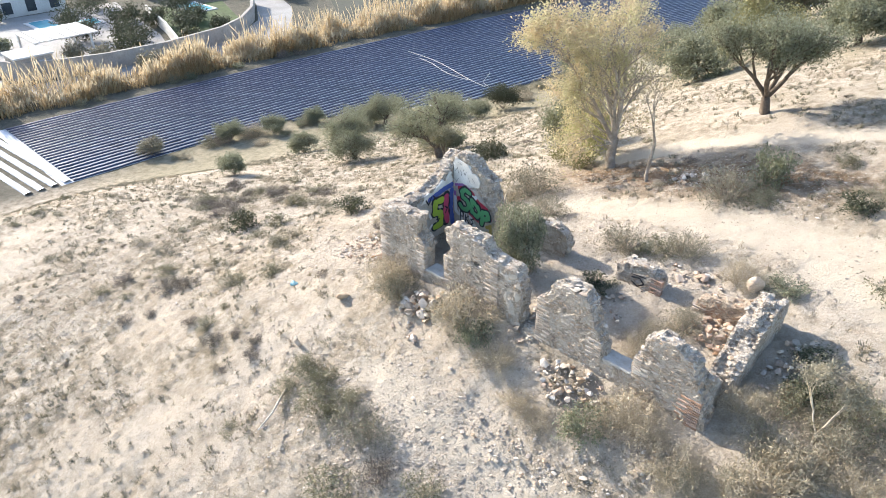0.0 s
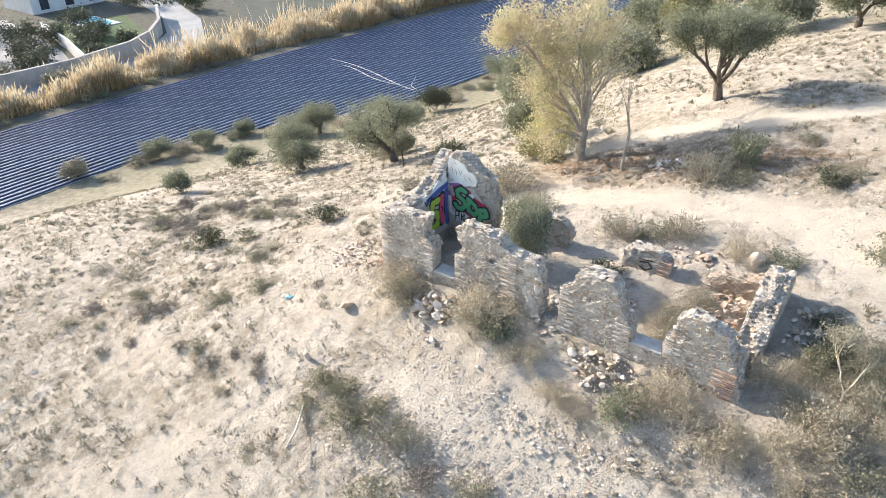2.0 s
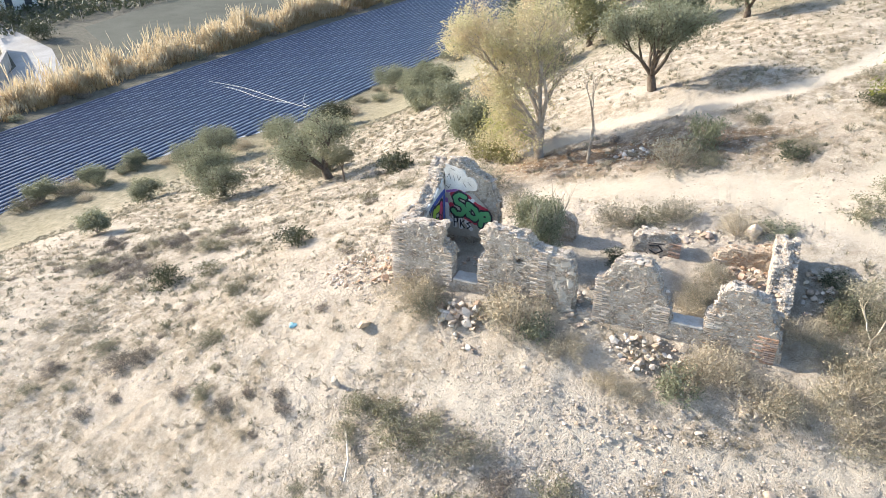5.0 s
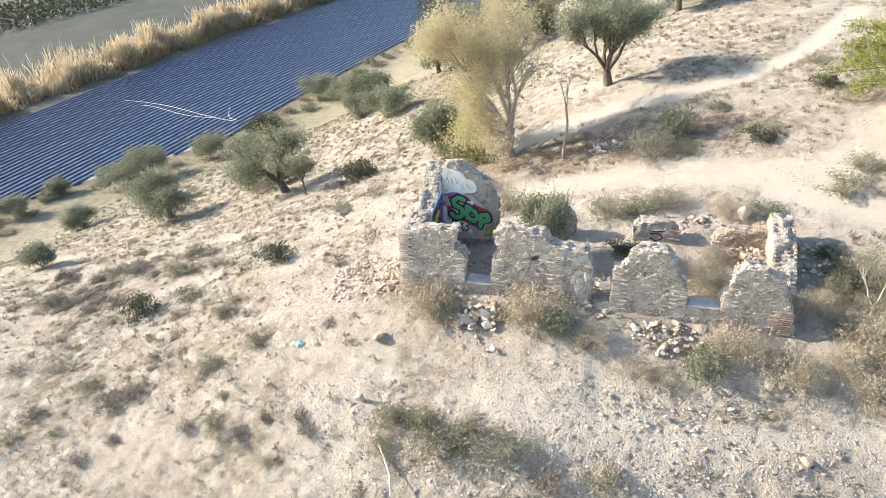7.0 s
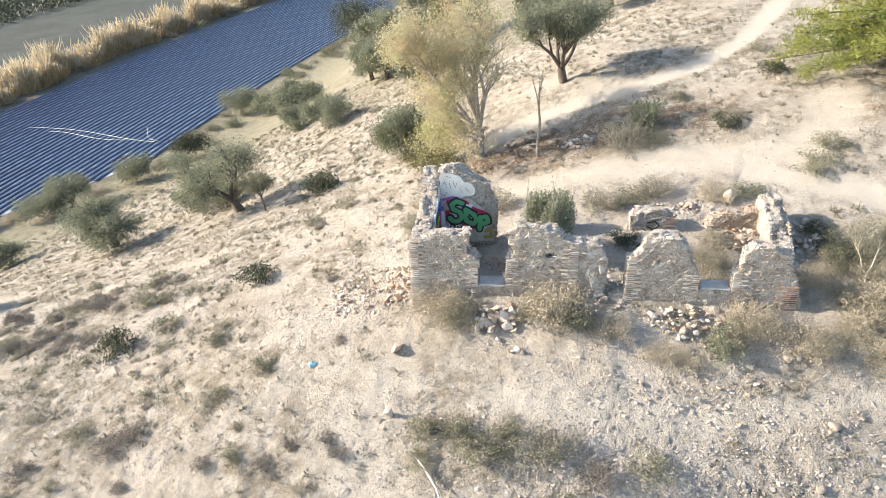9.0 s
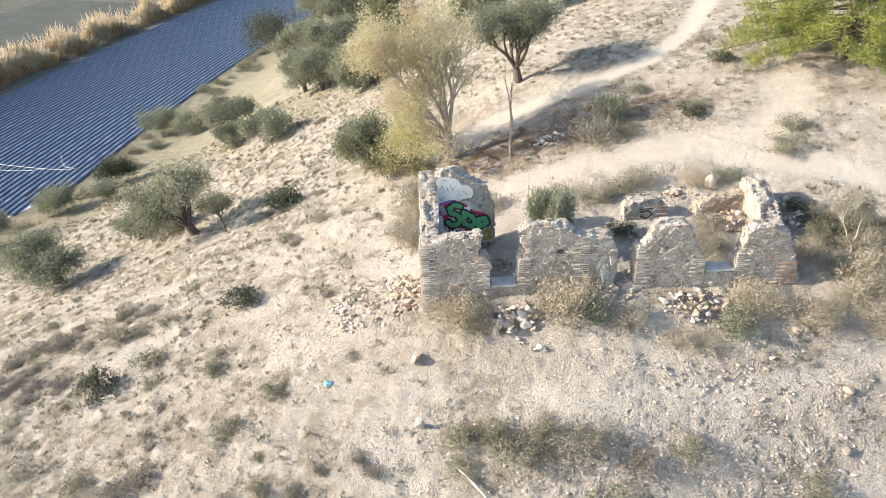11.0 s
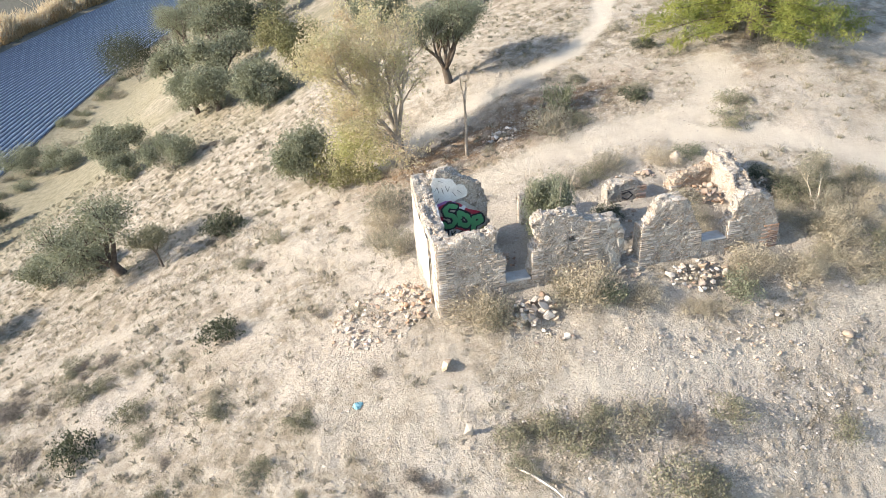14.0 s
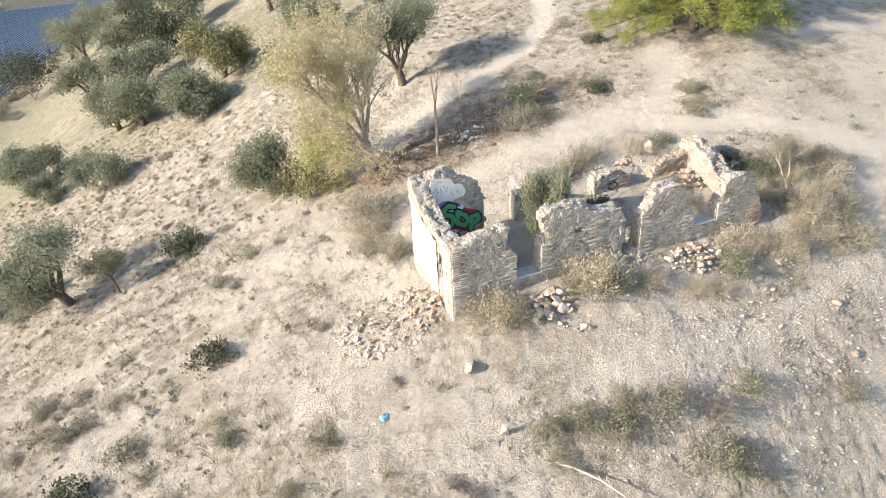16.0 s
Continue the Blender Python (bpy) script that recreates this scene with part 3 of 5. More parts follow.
# left wall, seen from outside in the sun; along runs into depth
SIDE = Matrix(((0, 1, 0, 0.0), (1, 0, 0, 0.0), (0, 0, 1, 0), (0, 0, 0, 1)))
PL = [(0.47, -0.5), (0.47, 2.42), (1.0, 2.42), (1.6, 2.48), (2.1, 2.58), (2.5, 2.82), (2.75, 3.0), (3.0, 3.25), (3.4, 3.42), (3.42, -0.3)]
wl = masonry("wall_8", "rubble side wall with sunlit render and a small niche", SIDE, PL, 0.55, RUBBLE, holes=[(0.72, 1.02, 1.38, 1.80, -1, 0.3), (0.78, 1.0, 1.05, 1.38, -1, 0.12)], seed=10.1)
face_stones(wl, SIDE, PL, 0.02, GREYS, FACING, 51, keep=0.3, course=0.12, bare=((0.65, 1.1, 1.0, 1.85),))
cap_stones(wl, SIDE, [(0.1, 2.42), (1.0, 2.44), (1.6, 2.50), (2.1, 2.60), (2.5, 2.84), (2.75, 3.02), (3.0, 3.27), (3.4, 3.42)], 0.55, STONE, 52)
quoin(wl, SIDE, 0.0, 1, -0.1, 2.3, BRICK, 53, wide=0.34, depth=-0.01)
part("render_coat", slab("render_coat", [(0.42, 0.0), (0.40, 2.2), (0.66, 2.3), (0.68, 1.3), (0.64, 0.1)], -0.03, 0.05, SIDE, LIME), wl, "sun-bleached lime render")
part("render_coat", slab("render_coat", [(1.1, 0.3), (1.12, 2.2), (1.9, 2.35), (2.6, 2.6), (3.2, 2.9), (3.3, 1.2), (2.9, 0.6), (1.9, 0.4)], -0.03, 0.05, SIDE, PLASTER_OLD), wl, "stained lime render on the side wall")

# back wall of the small room
BACK = Matrix.Translation((0, 2.93, 0))
PB = [(0.5, 0.0), (0.5, 3.40), (0.70, 3.50), (0.95, 3.52), (1.3, 3.44), (1.69, 3.15), (2.0, 3.02), (2.19, 2.92), (2.31, 2.43), (2.45, 2.24), (2.48, 0.0)]
wb = masonry("wall_9", "tall rubble end wall with white plaster and graffiti", BACK, PB, 0.5, RUBBLE, seed=12.4)
face_stones(wb, BACK, PB, 0.02, GREYS, FACING, 61, keep=0.55, course=0.09, bare=((0.5, 1.76, 2.2, 3.5), (0.5, 2.3, 0.5, 2.4)))
cap_stones(wb, BACK, [(0.6, 3.46), (0.95, 3.54), (1.3, 3.45), (1.69, 3.17), (2.19, 2.94)], 0.5, STONE, 62)
cap_stones(wb, Matrix.Translation((0, 0, 0)) @ BACK, [(2.3, 2.5), (2.44, 2.2)], 0.5, STONE, 63)
part("plaster", slab("plaster", [(0.57, 3.38), (0.95, 3.36), (1.22, 3.24), (1.42, 3.02), (1.70, 2.96), (1.75, 2.75), (1.70, 2.58), (1.4, 2.5), (1.2, 2.42), (0.9, 2.35), (0.57, 2.30)], -0.045, 0.09, BACK, LIME), wb, "white plaster patch with torn edge")
part("plaster", slab("plaster", [(0.57, 2.32), (0.9, 2.36), (1.25, 2.44), (1.6, 2.42), (1.9, 2.2), (2.2, 1.9), (2.36, 1.6), (2.38, 0.85), (0.57, 0.75)], -0.043, 0.09, BACK, PLASTER_OLD), wb, "grey plaster under the paint")

# stub and walls of the larger room behind
REAR = Matrix.Translation((0, 3.3, 0))
ws = masonry("wall_10", "grey plastered wall stub behind the shrub", REAR, [(3.75, 0.4), (3.75, 1.9), (4.2, 2.1), (4.8, 2.05), (5.05, 1.8), (5.1, 0.4)], 0.45, RUBBLE, seed=13.1)
cap_stones(ws, REAR, [(4.05, 1.95), (4.4, 2.1), (5.0, 1.9)], 0.45, STONE, 64)
PP = [(6.95, 0.4), (6.94, 1.72), (7.2, 1.92), (7.97, 1.94), (8.29, 1.80), (8.45, 1.2), (8.48, 0.4)]
wp = masonry("wall_11", "low rubble pier with brick edge and scrawled paint", REAR, PP, 0.5, RUBBLE, seed=14.2)
face_stones(wp, REAR, PP, 0.02, GREYS, FACING, 65, keep=0.6)
cap_stones(wp, REAR, [(7.0, 1.78), (7.2, 1.94), (7.97, 1.95), (8.3, 1.8)], 0.5, STONE, 66)
quoin(wp, REAR, 8.44, -1, 0.9, 1.72, BRICK_RED, 67, wide=0.3)
PR = [(9.38, 0.5), (9.40, 1.45), (9.6, 1.72), (10.03, 1.90), (10.5, 1.95), (11.0, 2.10), (11.3, 2.2), (11.3, 0.5)]
wr = masonry("wall_12", "warm brown rubble back wall with brick end", REAR, PR, 0.5, RUBBLE_WARM, seed=15.6)
face_stones(wr, REAR, PR, 0.02, REDS, FACING_BROWN, 68, keep=0.6)
cap_stones(wr, REAR, [(9.45, 1.55), (9.6, 1.74), (10.03, 1.92), (11.0, 2.12)], 0.5, STONE, 69)
quoin(wr, REAR, 9.42, 1, 0.95, 1.5, BRICK, 70, wide=0.3)
# right side wall: thick and rough
RIGHT = Matrix(((0, -1, 0, 11.68), (1, 0, 0, 0.0), (0, 0, 1, 0), (0, 0, 0, 1)))
PS = [(1.15, 0.5), (1.2, 1.35), (1.6, 1.65), (2.2, 2.05), (2.8, 2.4), (3.3, 2.55), (3.75, 2.5), (3.85, 2.2), (3.9, 0.5)]
wsd = masonry("wall_13", "thick pale rubble side wall with uneven crest", RIGHT, PS, 0.68, RUBBLE, erode=0.1, seed=17.3)
face_stones(wsd, RIGHT, PS, 0.03, GREYS, FACING, 71, keep=0.4, course=0.09)
face_stones(wsd, RIGHT, PS, 0.64, GREYS, FACING, 72, keep=0.25, course=0.09)
cap_stones(wsd, RIGHT, [(1.22, 1.38), (1.6, 1.67), (2.2, 2.07), (2.8, 2.42), (3.3, 2.57), (3.75, 2.5)], 0.68, STONE_GREY, 73, each=0.4)
ramp = masonry("wall_14", "sloping stub of plastered wall", Matrix(((0, -1, 0, 11.45), (1, 0, 0, 0.0), (0, 0, 1, 0), (0, 0, 0, 1))), [(0.45, 0.3), (0.45, 1.9), (0.7, 1.7), (1.0, 1.3), (1.2, 0.9), (1.25, 0.3)], 0.4, RUBBLE, seed=18.8)


# ---------------------------------------------------------------- painted letters and shapes on the plaster


def paint_material(name, colour):
    n = Nodes(name)
    col = n.mix(n.span(n.noise(5, 5), 0.4, 0.7, 0, 0.35), colour, tuple(0.6 * c + 0.1 for c in colour))
    col = n.mix(n.span(n.noise(30, 4, 0.7), 0.55, 0.8, 0, 0.6), col, (0.35, 0.32, 0.28))
    return n.done(col, 0.6, n.noise(30, 3), 0.2, 0.004)


PAINT = {k: paint_material("spray_paint_" + k, c) for k, c in dict(green=(0.10, 0.36, 0.15), black=(0.015, 0.015, 0.02), red=(0.42, 0.03, 0.06), lime=(0.36, 0.50, 0.05), pink=(0.62, 0.07, 0.16), blue=(0.06, 0.10, 0.36), white=(0.72, 0.72, 0.72), yellow=(0.34, 0.26, 0.07), teal=(0.10, 0.33, 0.40), violet=(0.30, 0.12, 0.34)).items()}


def stroke(wall, frame_m, colour, lines, width, lift):
    """Paint laid in round-ended strokes on a face; lift is how far it stands off."""
    verts, faces = [], []
    for line in lines:
        dense = []
        for (a, b), (c, d) in zip(line, line[1:]):
            n = max(1, int(math.hypot(c - a, d - b) / (width * 0.3)))
            dense += [(a + (c - a) * i / n, b + (d - b) * i / n) for i in range(n)]
        dense.append(line[-1])
        for k, (u, z) in enumerate(dense):
            base = len(verts)
            r = width / 2 * (1 + 0.12 * math.sin(k * 1.7 + u * 9))
            for s in range(10):
                a = s * math.tau / 10
                verts.append(frame_m @ Vector((u + r * math.cos(a), -lift - k * 0.00002, z + r * math.sin(a))))
            faces.append(tuple(range(base, base + 10)))
    part("paint", mesh_of("paint", verts, faces, PAINT[colour]), wall, colour + " spray paint")


S1 = [[(1.33, 2.27), (1.12, 2.34), (0.96, 2.20), (1.02, 2.03), (1.24, 1.95), (1.32, 1.76), (1.20, 1.60), (1.00, 1.58), (0.90, 1.70)]]
D1 = [[(1.44, 2.04), (1.46, 1.62), (1.68, 1.50), (1.82, 1.66), (1.70, 1.88), (1.44, 2.04)]]
P_1 = [[(1.90, 1.30), (1.94, 1.76), (2.14, 1.80), (2.20, 1.60), (1.98, 1.52)]]
stroke(wb, BACK, "red", [[(0.86, 2.3), (1.1, 2.44), (1.42, 2.3), (1.7, 2.05), (2.1, 1.9), (2.26, 1.6)], [(0.82, 1.9), (0.86, 1.6)], [(1.36, 1.5), (1.8, 1.34)]], 0.17, 0.050)
stroke(wb, BACK, "violet", [[(0.66, 2.38), (1.0, 2.48), (1.3, 2.40)], [(0.64, 2.1), (0.66, 1.5)]], 0.10, 0.053)
stroke(wb, BACK, "white", [[(1.32, 2.3), (1.52, 2.1), (1.60, 2.2)], [(0.92, 1.44), (0.95, 1.12)], [(1.15, 1.40), (1.17, 1.10)], [(1.35, 1.36), (1.55, 1.10)], [(0.64, 1.9), (0.66, 1.4), (0.80, 1.3)]], 0.15, 0.056)
stroke(wb, BACK, "black", S1 + D1 + P_1, 0.29, 0.060)
stroke(wb, BACK, "green", S1 + D1 + P_1, 0.165, 0.066)
stroke(wb, BACK, "black", [[(0.92, 1.10), (0.92, 1.46), (1.06, 1.42), (1.04, 1.28), (0.93, 1.26)], [(1.16, 1.40), (1.16, 1.12)], [(1.30, 1.38), (1.17, 1.27), (1.32, 1.10)], [(1.52, 1.34), (1.40, 1.30), (1.52, 1.20), (1.40, 1.08)], [(1.5, 1.78), (1.62, 1.68)]], 0.045, 0.070)
stroke(wb, BACK, "yellow", [[(2.12, 1.25), (2.28, 1.35), (2.30, 1.05), (2.1, 1.02)]], 0.13, 0.058)
stroke(wb, BACK, "black", [[(0.66, 2.9), (0.75, 3.05), (0.8, 2.85)], [(0.9, 3.0), (0.95, 2.8)], [(1.02, 3.05), (1.1, 2.85), (1.16, 3.0)], [(0.62, 2.6), (0.72, 2.52), (0.80, 2.66)], [(1.25, 2.8), (1.35, 2.66)], [(0.8, 3.25), (0.95, 3.2)], [(1.42, 2.85), (1.55, 2.72)]], 0.016, 0.052)
LEFT_IN = Matrix(((0, -1, 0, 0.55), (1, 0, 0, 0.0), (0, 0, 1, 0), (0, 0, 0, 1)))
part("plaster", slab("plaster", [(0.9, 0.7), (0.9, 1.9), (1.3, 2.3), (1.9, 2.35), (2.86, 2.4), (2.86, 0.7)], -0.040, 0.08, LEFT_IN, PLASTER_OLD), wl, "grey plaster inside the room")
part("plaster", slab("plaster", [(1.3, 2.1), (1.45, 2.40), (1.9, 2.42), (2.1, 2.55), (2.35, 2.75), (2.5, 2.6), (2.2, 2.3)], -0.046, 0.08, LEFT_IN, LIME), wl, "white plaster patch")
part("plaster", slab("plaster", [(2.4, 2.4), (2.55, 2.75), (2.75, 2.9), (2.86, 2.5)], -0.046, 0.08, LEFT_IN, LIME), wl, "white plaster patch")
S2 = [[(2.25, 2.0), (1.95, 2.02), (1.92, 1.62), (2.2, 1.52), (2.2, 1.1), (1.9, 1.08)]]
stroke(wl, LEFT_IN, "blue", [[(2.75, 2.2), (2.70, 1.5), (2.78, 0.95)], [(1.7, 2.2), (2.3, 2.35), (2.75, 2.4)]], 0.20, 0.052)
stroke(wl, LEFT_IN, "black", S2 + [[(2.48, 2.1), (2.46, 1.1)]], 0.36, 0.056)
stroke(wl, LEFT_IN, "lime", S2, 0.24, 0.062)
stroke(wl, LEFT_IN, "pink", [[(2.48, 2.05), (2.44, 1.5), (2.52, 1.1)]], 0.24, 0.062)
stroke(wl, LEFT_IN, "black", [[(1.98, 1.35), (2.12, 1.32), (1.98, 1.22)], [(2.4, 1.7), (2.52, 1.6), (2.42, 1.45)], [(1.5, 2.25), (1.62, 2.05), (1.75, 2.28)], [(1.85, 2.3), (2.0, 2.12)], [(1.2, 1.6), (1.35, 1.3), (1.5, 1.6)]], 0.05, 0.068)
stroke(wl, LEFT_IN, "white", [[(1.35, 1.2), (1.55, 1.0), (1.75, 1.2)], [(1.6, 1.7), (1.72, 1.5)]], 0.10, 0.060)
stroke(wp, REAR, "black", [[(7.5, 1.55), (7.75, 1.6), (7.9, 1.45), (7.7, 1.3), (7.5, 1.4)]], 0.05, 0.05)
stroke(wp, REAR, "black", [[(7.4, 1.3), (7.6, 1.15), (7.9, 1.2)], [(7.45, 1.65), (7.95, 1.68)]], 0.03, 0.055)

# ---------------------------------------------------------------- plants


def leaves(points, size, rnd, material, name, narrow=0.45, up=0.0):
    """One mesh of small bent leaves, two triangles each, at the points given."""
    p = np.asarray(points, float)
    n = len(p)
    a = rnd.normal(size=(n, 3))
    a[:, 2] += up
    a /= np.linalg.norm(a, axis=1)[:, None]
    b = np.cross(a, rnd.normal(size=(n, 3)))
    b /= np.linalg.norm(b, axis=1)[:, None] + 1e-9
    s = size * rnd.uniform(0.6, 1.35, (n, 1))
    c = np.cross(a, b)
    v = np.stack([p - a * s, p + b * s * narrow + c * s * 0.15, p + a * s, p - b * s * narrow + c * s * 0.15], 1).reshape(-1, 3)
    me = bpy.data.meshes.new(name)
    me.from_pydata(v.tolist(), [], np.arange(4 * n).reshape(n, 4).tolist())
    me.materials.append(material)
    return me


def tubes(lines, material, name, sides=5):
    """Tapered limbs; each line is a list of (point, radius)."""
    verts, faces = [], []
    for line in lines:
        ring0 = None
        for k, (p, r) in enumerate(line):
            ahead = (line[min(k + 1, len(line) - 1)][0] - line[max(k - 1, 0)][0]).normalized()
            side = ahead.cross(Vector((0.3, 0.5, 0.81))).normalized()
            other = ahead.cross(side)
            ring = len(verts)
            for s in range(sides):
                a = s * math.tau / sides
                verts.append(p + side * (r * math.cos(a)) + other * (r * math.sin(a)))
            if ring0 is not None:
                for s in range(sides):
                    faces.append((ring0 + s, ring0 + (s + 1) % sides, ring + (s + 1) % sides, ring + s))
            ring0 = ring
    return mesh_of(name, verts, faces, material, True)


def limb(start, way, length, r0, r1, rnd, bow=0.25, steps=5):
    line, p, d = [], start.copy(), way.normalized()
    for k in range(steps + 1):
        t = k / steps
        line.append((p.copy(), r0 + (r1 - r0) * t))
        d = (d + Vector((rnd.gauss(0, bow), rnd.gauss(0, bow), rnd.gauss(0, bow * 0.6))) * 0.5).normalized()
        p = p + d * (length / steps)
    return line


def grow(start, way, length, radius, depth, rnd, lines, tips, spread=0.7, forks=3, shrink=0.68, lift=0.15, bow=0.25):
    line = limb(start, way, length, radius, radius * 0.55, rnd, bow)
    lines.append(line)
    if depth == 0:
        tips += [p for p, _ in line[2:]]
        return
    if depth == 1:
        tips += [p for p, _ in line[3:]]
    for k in range(forks):
        at, r = line[-1 - (k % 3)] if k else line[-1]
        d = (line[-1][0] - line[-3][0]).normalized()
        turn = Vector((rnd.gauss(0, 1), rnd.gauss(0, 1), rnd.gauss(0, 0.7))).normalized()
        grow(at, d + turn * spread + Vector((0, 0, lift)), length * shrink * rnd.uniform(0.75, 1.15), r * 0.75, depth - 1, rnd, lines, tips, spread, forks, shrink, lift, bow)


def tree(name, label, category, x, y, trunk_m, leaf_m, trunk, crown_n, seed, leaf, spread=0.7, forks=3, depth=3, stems=1, lean=(0, 0), scatter=0.35, shrink=0.68, lift=0.15, first=0.55, group="", keep=1.0, bow=0.25):
    """A tree grown from one or several stems. trunk: (length of the first limbs, radius)."""
    rnd, rng2 = random.Random(seed), np.random.RandomState(seed)
    base = new(name)
    z = top(x, y)
    base.location = (x, y, z)
    lines, tips = [], []
    foot = Vector((0, 0, -0.15))
    if first > 0:
        main = limb(foot, Vector((lean[0], lean[1], 1)), first + 0.15, trunk[1] * 1.25, trunk[1], rnd, 0.15, 4)
        lines.append(main)
        foot = main[-1][0]
    for k in range(stems):
        a = k * math.tau / stems + rnd.uniform(-0.4, 0.4)
        out = 0.0 if stems == 1 else 0.55
        grow(foot, Vector((lean[0] + out * math.cos(a), lean[1] + out * math.sin(a), 1)), trunk[0] * rnd.uniform(0.85, 1.15), trunk[1] * (1 if stems == 1 else 0.62), depth, rnd, lines, tips, spread, forks, shrink, lift, bow=bow)
    part("trunk", tubes(lines, trunk_m, "trunk"), base)
    if crown_n:
        t = np.array([tuple(p) for p in tips])
        t = t[rng2.rand(len(t)) < keep]
        pick = t[rng2.randint(0, len(t), crown_n)] + rng2.normal(0, scatter, (crown_n, 3)) * (1, 1, 0.8)
        pick = pick[pick[:, 2] > 0.1]
        part("crown", leaves(pick, leaf, rng2, leaf_m, "crown"), base)
    return tagged(base, label, category, group)


def shrub_kind(name, leaf_m, twig_m, seed, twigs, n_leaves, leaf, dome=0.75, narrow=0.5):
    """The parts of a bush one metre across: stems from one foot, leaves round their outer halves."""
    rnd, rng2 = random.Random(seed), np.random.RandomState(seed)
    lines, tips = [], []
    for _ in range(twigs):
        a, e = rnd.uniform(0, math.tau), rnd.uniform(0.15, 1.45)
        d = Vector((math.cos(a) * math.cos(e), math.sin(a) * math.cos(e), math.sin(e) * dome * 1.4))
        line = limb(Vector((0.08 * math.cos(a), 0.08 * math.sin(a), -0.04)), d, rnd.uniform(0.32, 0.56), 0.0055, 0.002, rnd, 0.35, 3)
        lines.append(line)
        tips += [p for p, _ in line[1:]]
        side = limb(line[2][0], d + Vector((rnd.gauss(0, 0.8), rnd.gauss(0, 0.8), rnd.gauss(0, 0.5))), 0.2, 0.003, 0.0012, rnd, 0.4, 2)
        lines.append(side)
        tips += [p for p, _ in side[1:]] * 2
    t = np.array([tuple(p) for p in tips])
    pick = t[rng2.randint(0, len(t), n_leaves)] + rng2.normal(0, 0.055, (n_leaves, 3))
    pick = pick[pick[:, 2] > 0.0]
    return tubes(lines, twig_m, "framework", 3), leaves(pick, leaf, rng2, leaf_m, "foliage", narrow, 0.3) if n_leaves else None


KINDS = {
    "green": [shrub_kind("green", LEAF_OLIVE, TWIG, 100 + k, 40, 1500, 0.030, 0.9) for k in range(3)],
    "dark": [shrub_kind("dark", LEAF_DARK, TWIG, 200 + k, 40, 1500, 0.031, 0.85) for k in range(3)],
    "grey": [shrub_kind("grey", LEAF_GREY, TWIG, 300 + k, 50, 900, 0.030, 0.65, 0.35) for k in range(4)],
    "heath": [shrub_kind("heath", LEAF_HEATH, TWIG, 800 + k, 60, 1100, 0.042, 0.75, 0.22) for k in range(2)],
    "straw": [shrub_kind("straw", LEAF_STRAW, TWIG_STRAW, 400 + k, 80, 2400, 0.024, 0.8, 0.3) for k in range(3)],
    "sage": [shrub_kind("sage", LEAF_SAGE, TWIG, 700 + k, 45, 1500, 0.028, 0.75, 0.4) for k in range(4)],
    "bare": [shrub_kind("bare", LEAF_STRAW if k == 1 else LEAF_GREY, TWIG_STRAW if k else TWIG, 500 + k, 90, 1700, 0.028, 0.9, 0.25) for k in range(3)],
    "lime": [shrub_kind("lime", LEAF_LIME, TWIG_STRAW, 600 + k, 60, 1300, 0.033, 0.9) for k in range(2)],
}
LABELS = {"green": "grey-green leafy bush on dry ground", "dark": "dark green dense bush on dry ground, some put for shade", "grey": "low grey-brown dry shrub on pale earth", "heath": "dark purplish-brown twiggy dry bush", "sage": "grey-green aromatic scrub bush with fine leaves", "straw": "tangled straw-coloured dry bush", "bare": "leafless grey brush of dead twigs", "lime": "yellow-green bush with thin stems"}
plant_rnd = random.Random(77)


def shrub(kind, x, y, wide, tall=0.75, z=None):
    stems, foliage = plant_rnd.choice(KINDS[kind])
    base = new("shrub")
    wide *= 1.3
    base.matrix_basis = Matrix.LocRotScale((x, y, top(x, y) - 0.02 if z is None else z), Euler((0, 0, plant_rnd.uniform(0, 6.28))), (wide, wide, wide * tall / 0.75))
    part("framework", stems, base)
    if foliage:
        part("foliage", foliage, base)
    return tagged(base, LABELS[kind], "shrub", kind + " shrubs")


# bushes on the slope in front and to the side: (x, y, width)
for x, y, w in [(-6.3, -2.6, 0.95), (-4.6, -1.6, 0.85), (-7.1, 0.3, 0.85), (-8.7, -0.7, 0.4), (-9.1, -3.9, 1.05), (-10.5, -3.3, 0.95), (-12.8, -2.4, 0.95), (-14.4, -2.7, 0.9), (-14.3, 0.2, 0.6), (-12.0, 4.3, 1.0), (-13.5, 1.9, 0.9), (-6.1, 9.0, 0.85), (-3.5, 2.8, 0.5), (-2.2, -1.0, 0.42), (-1.9, -4.2, 0.55), (-1.5, -4.6, 0.6), (-4.7, -4.5, 0.8), (-3.7, -4.8, 0.65), (-3.0, -4.3, 0.5), (-8.1, -5.2, 0.5), (-8.8, -6.0, 0.6), (-5.6, -4.7, 0.6), (-11.8, -4.6, 0.85), (-8.4, -3.5, 0.95)]:
    shrub(plant_rnd.choice(("heath", "sage", "grey", "heath")), x, y, w * 0.9, 0.55)
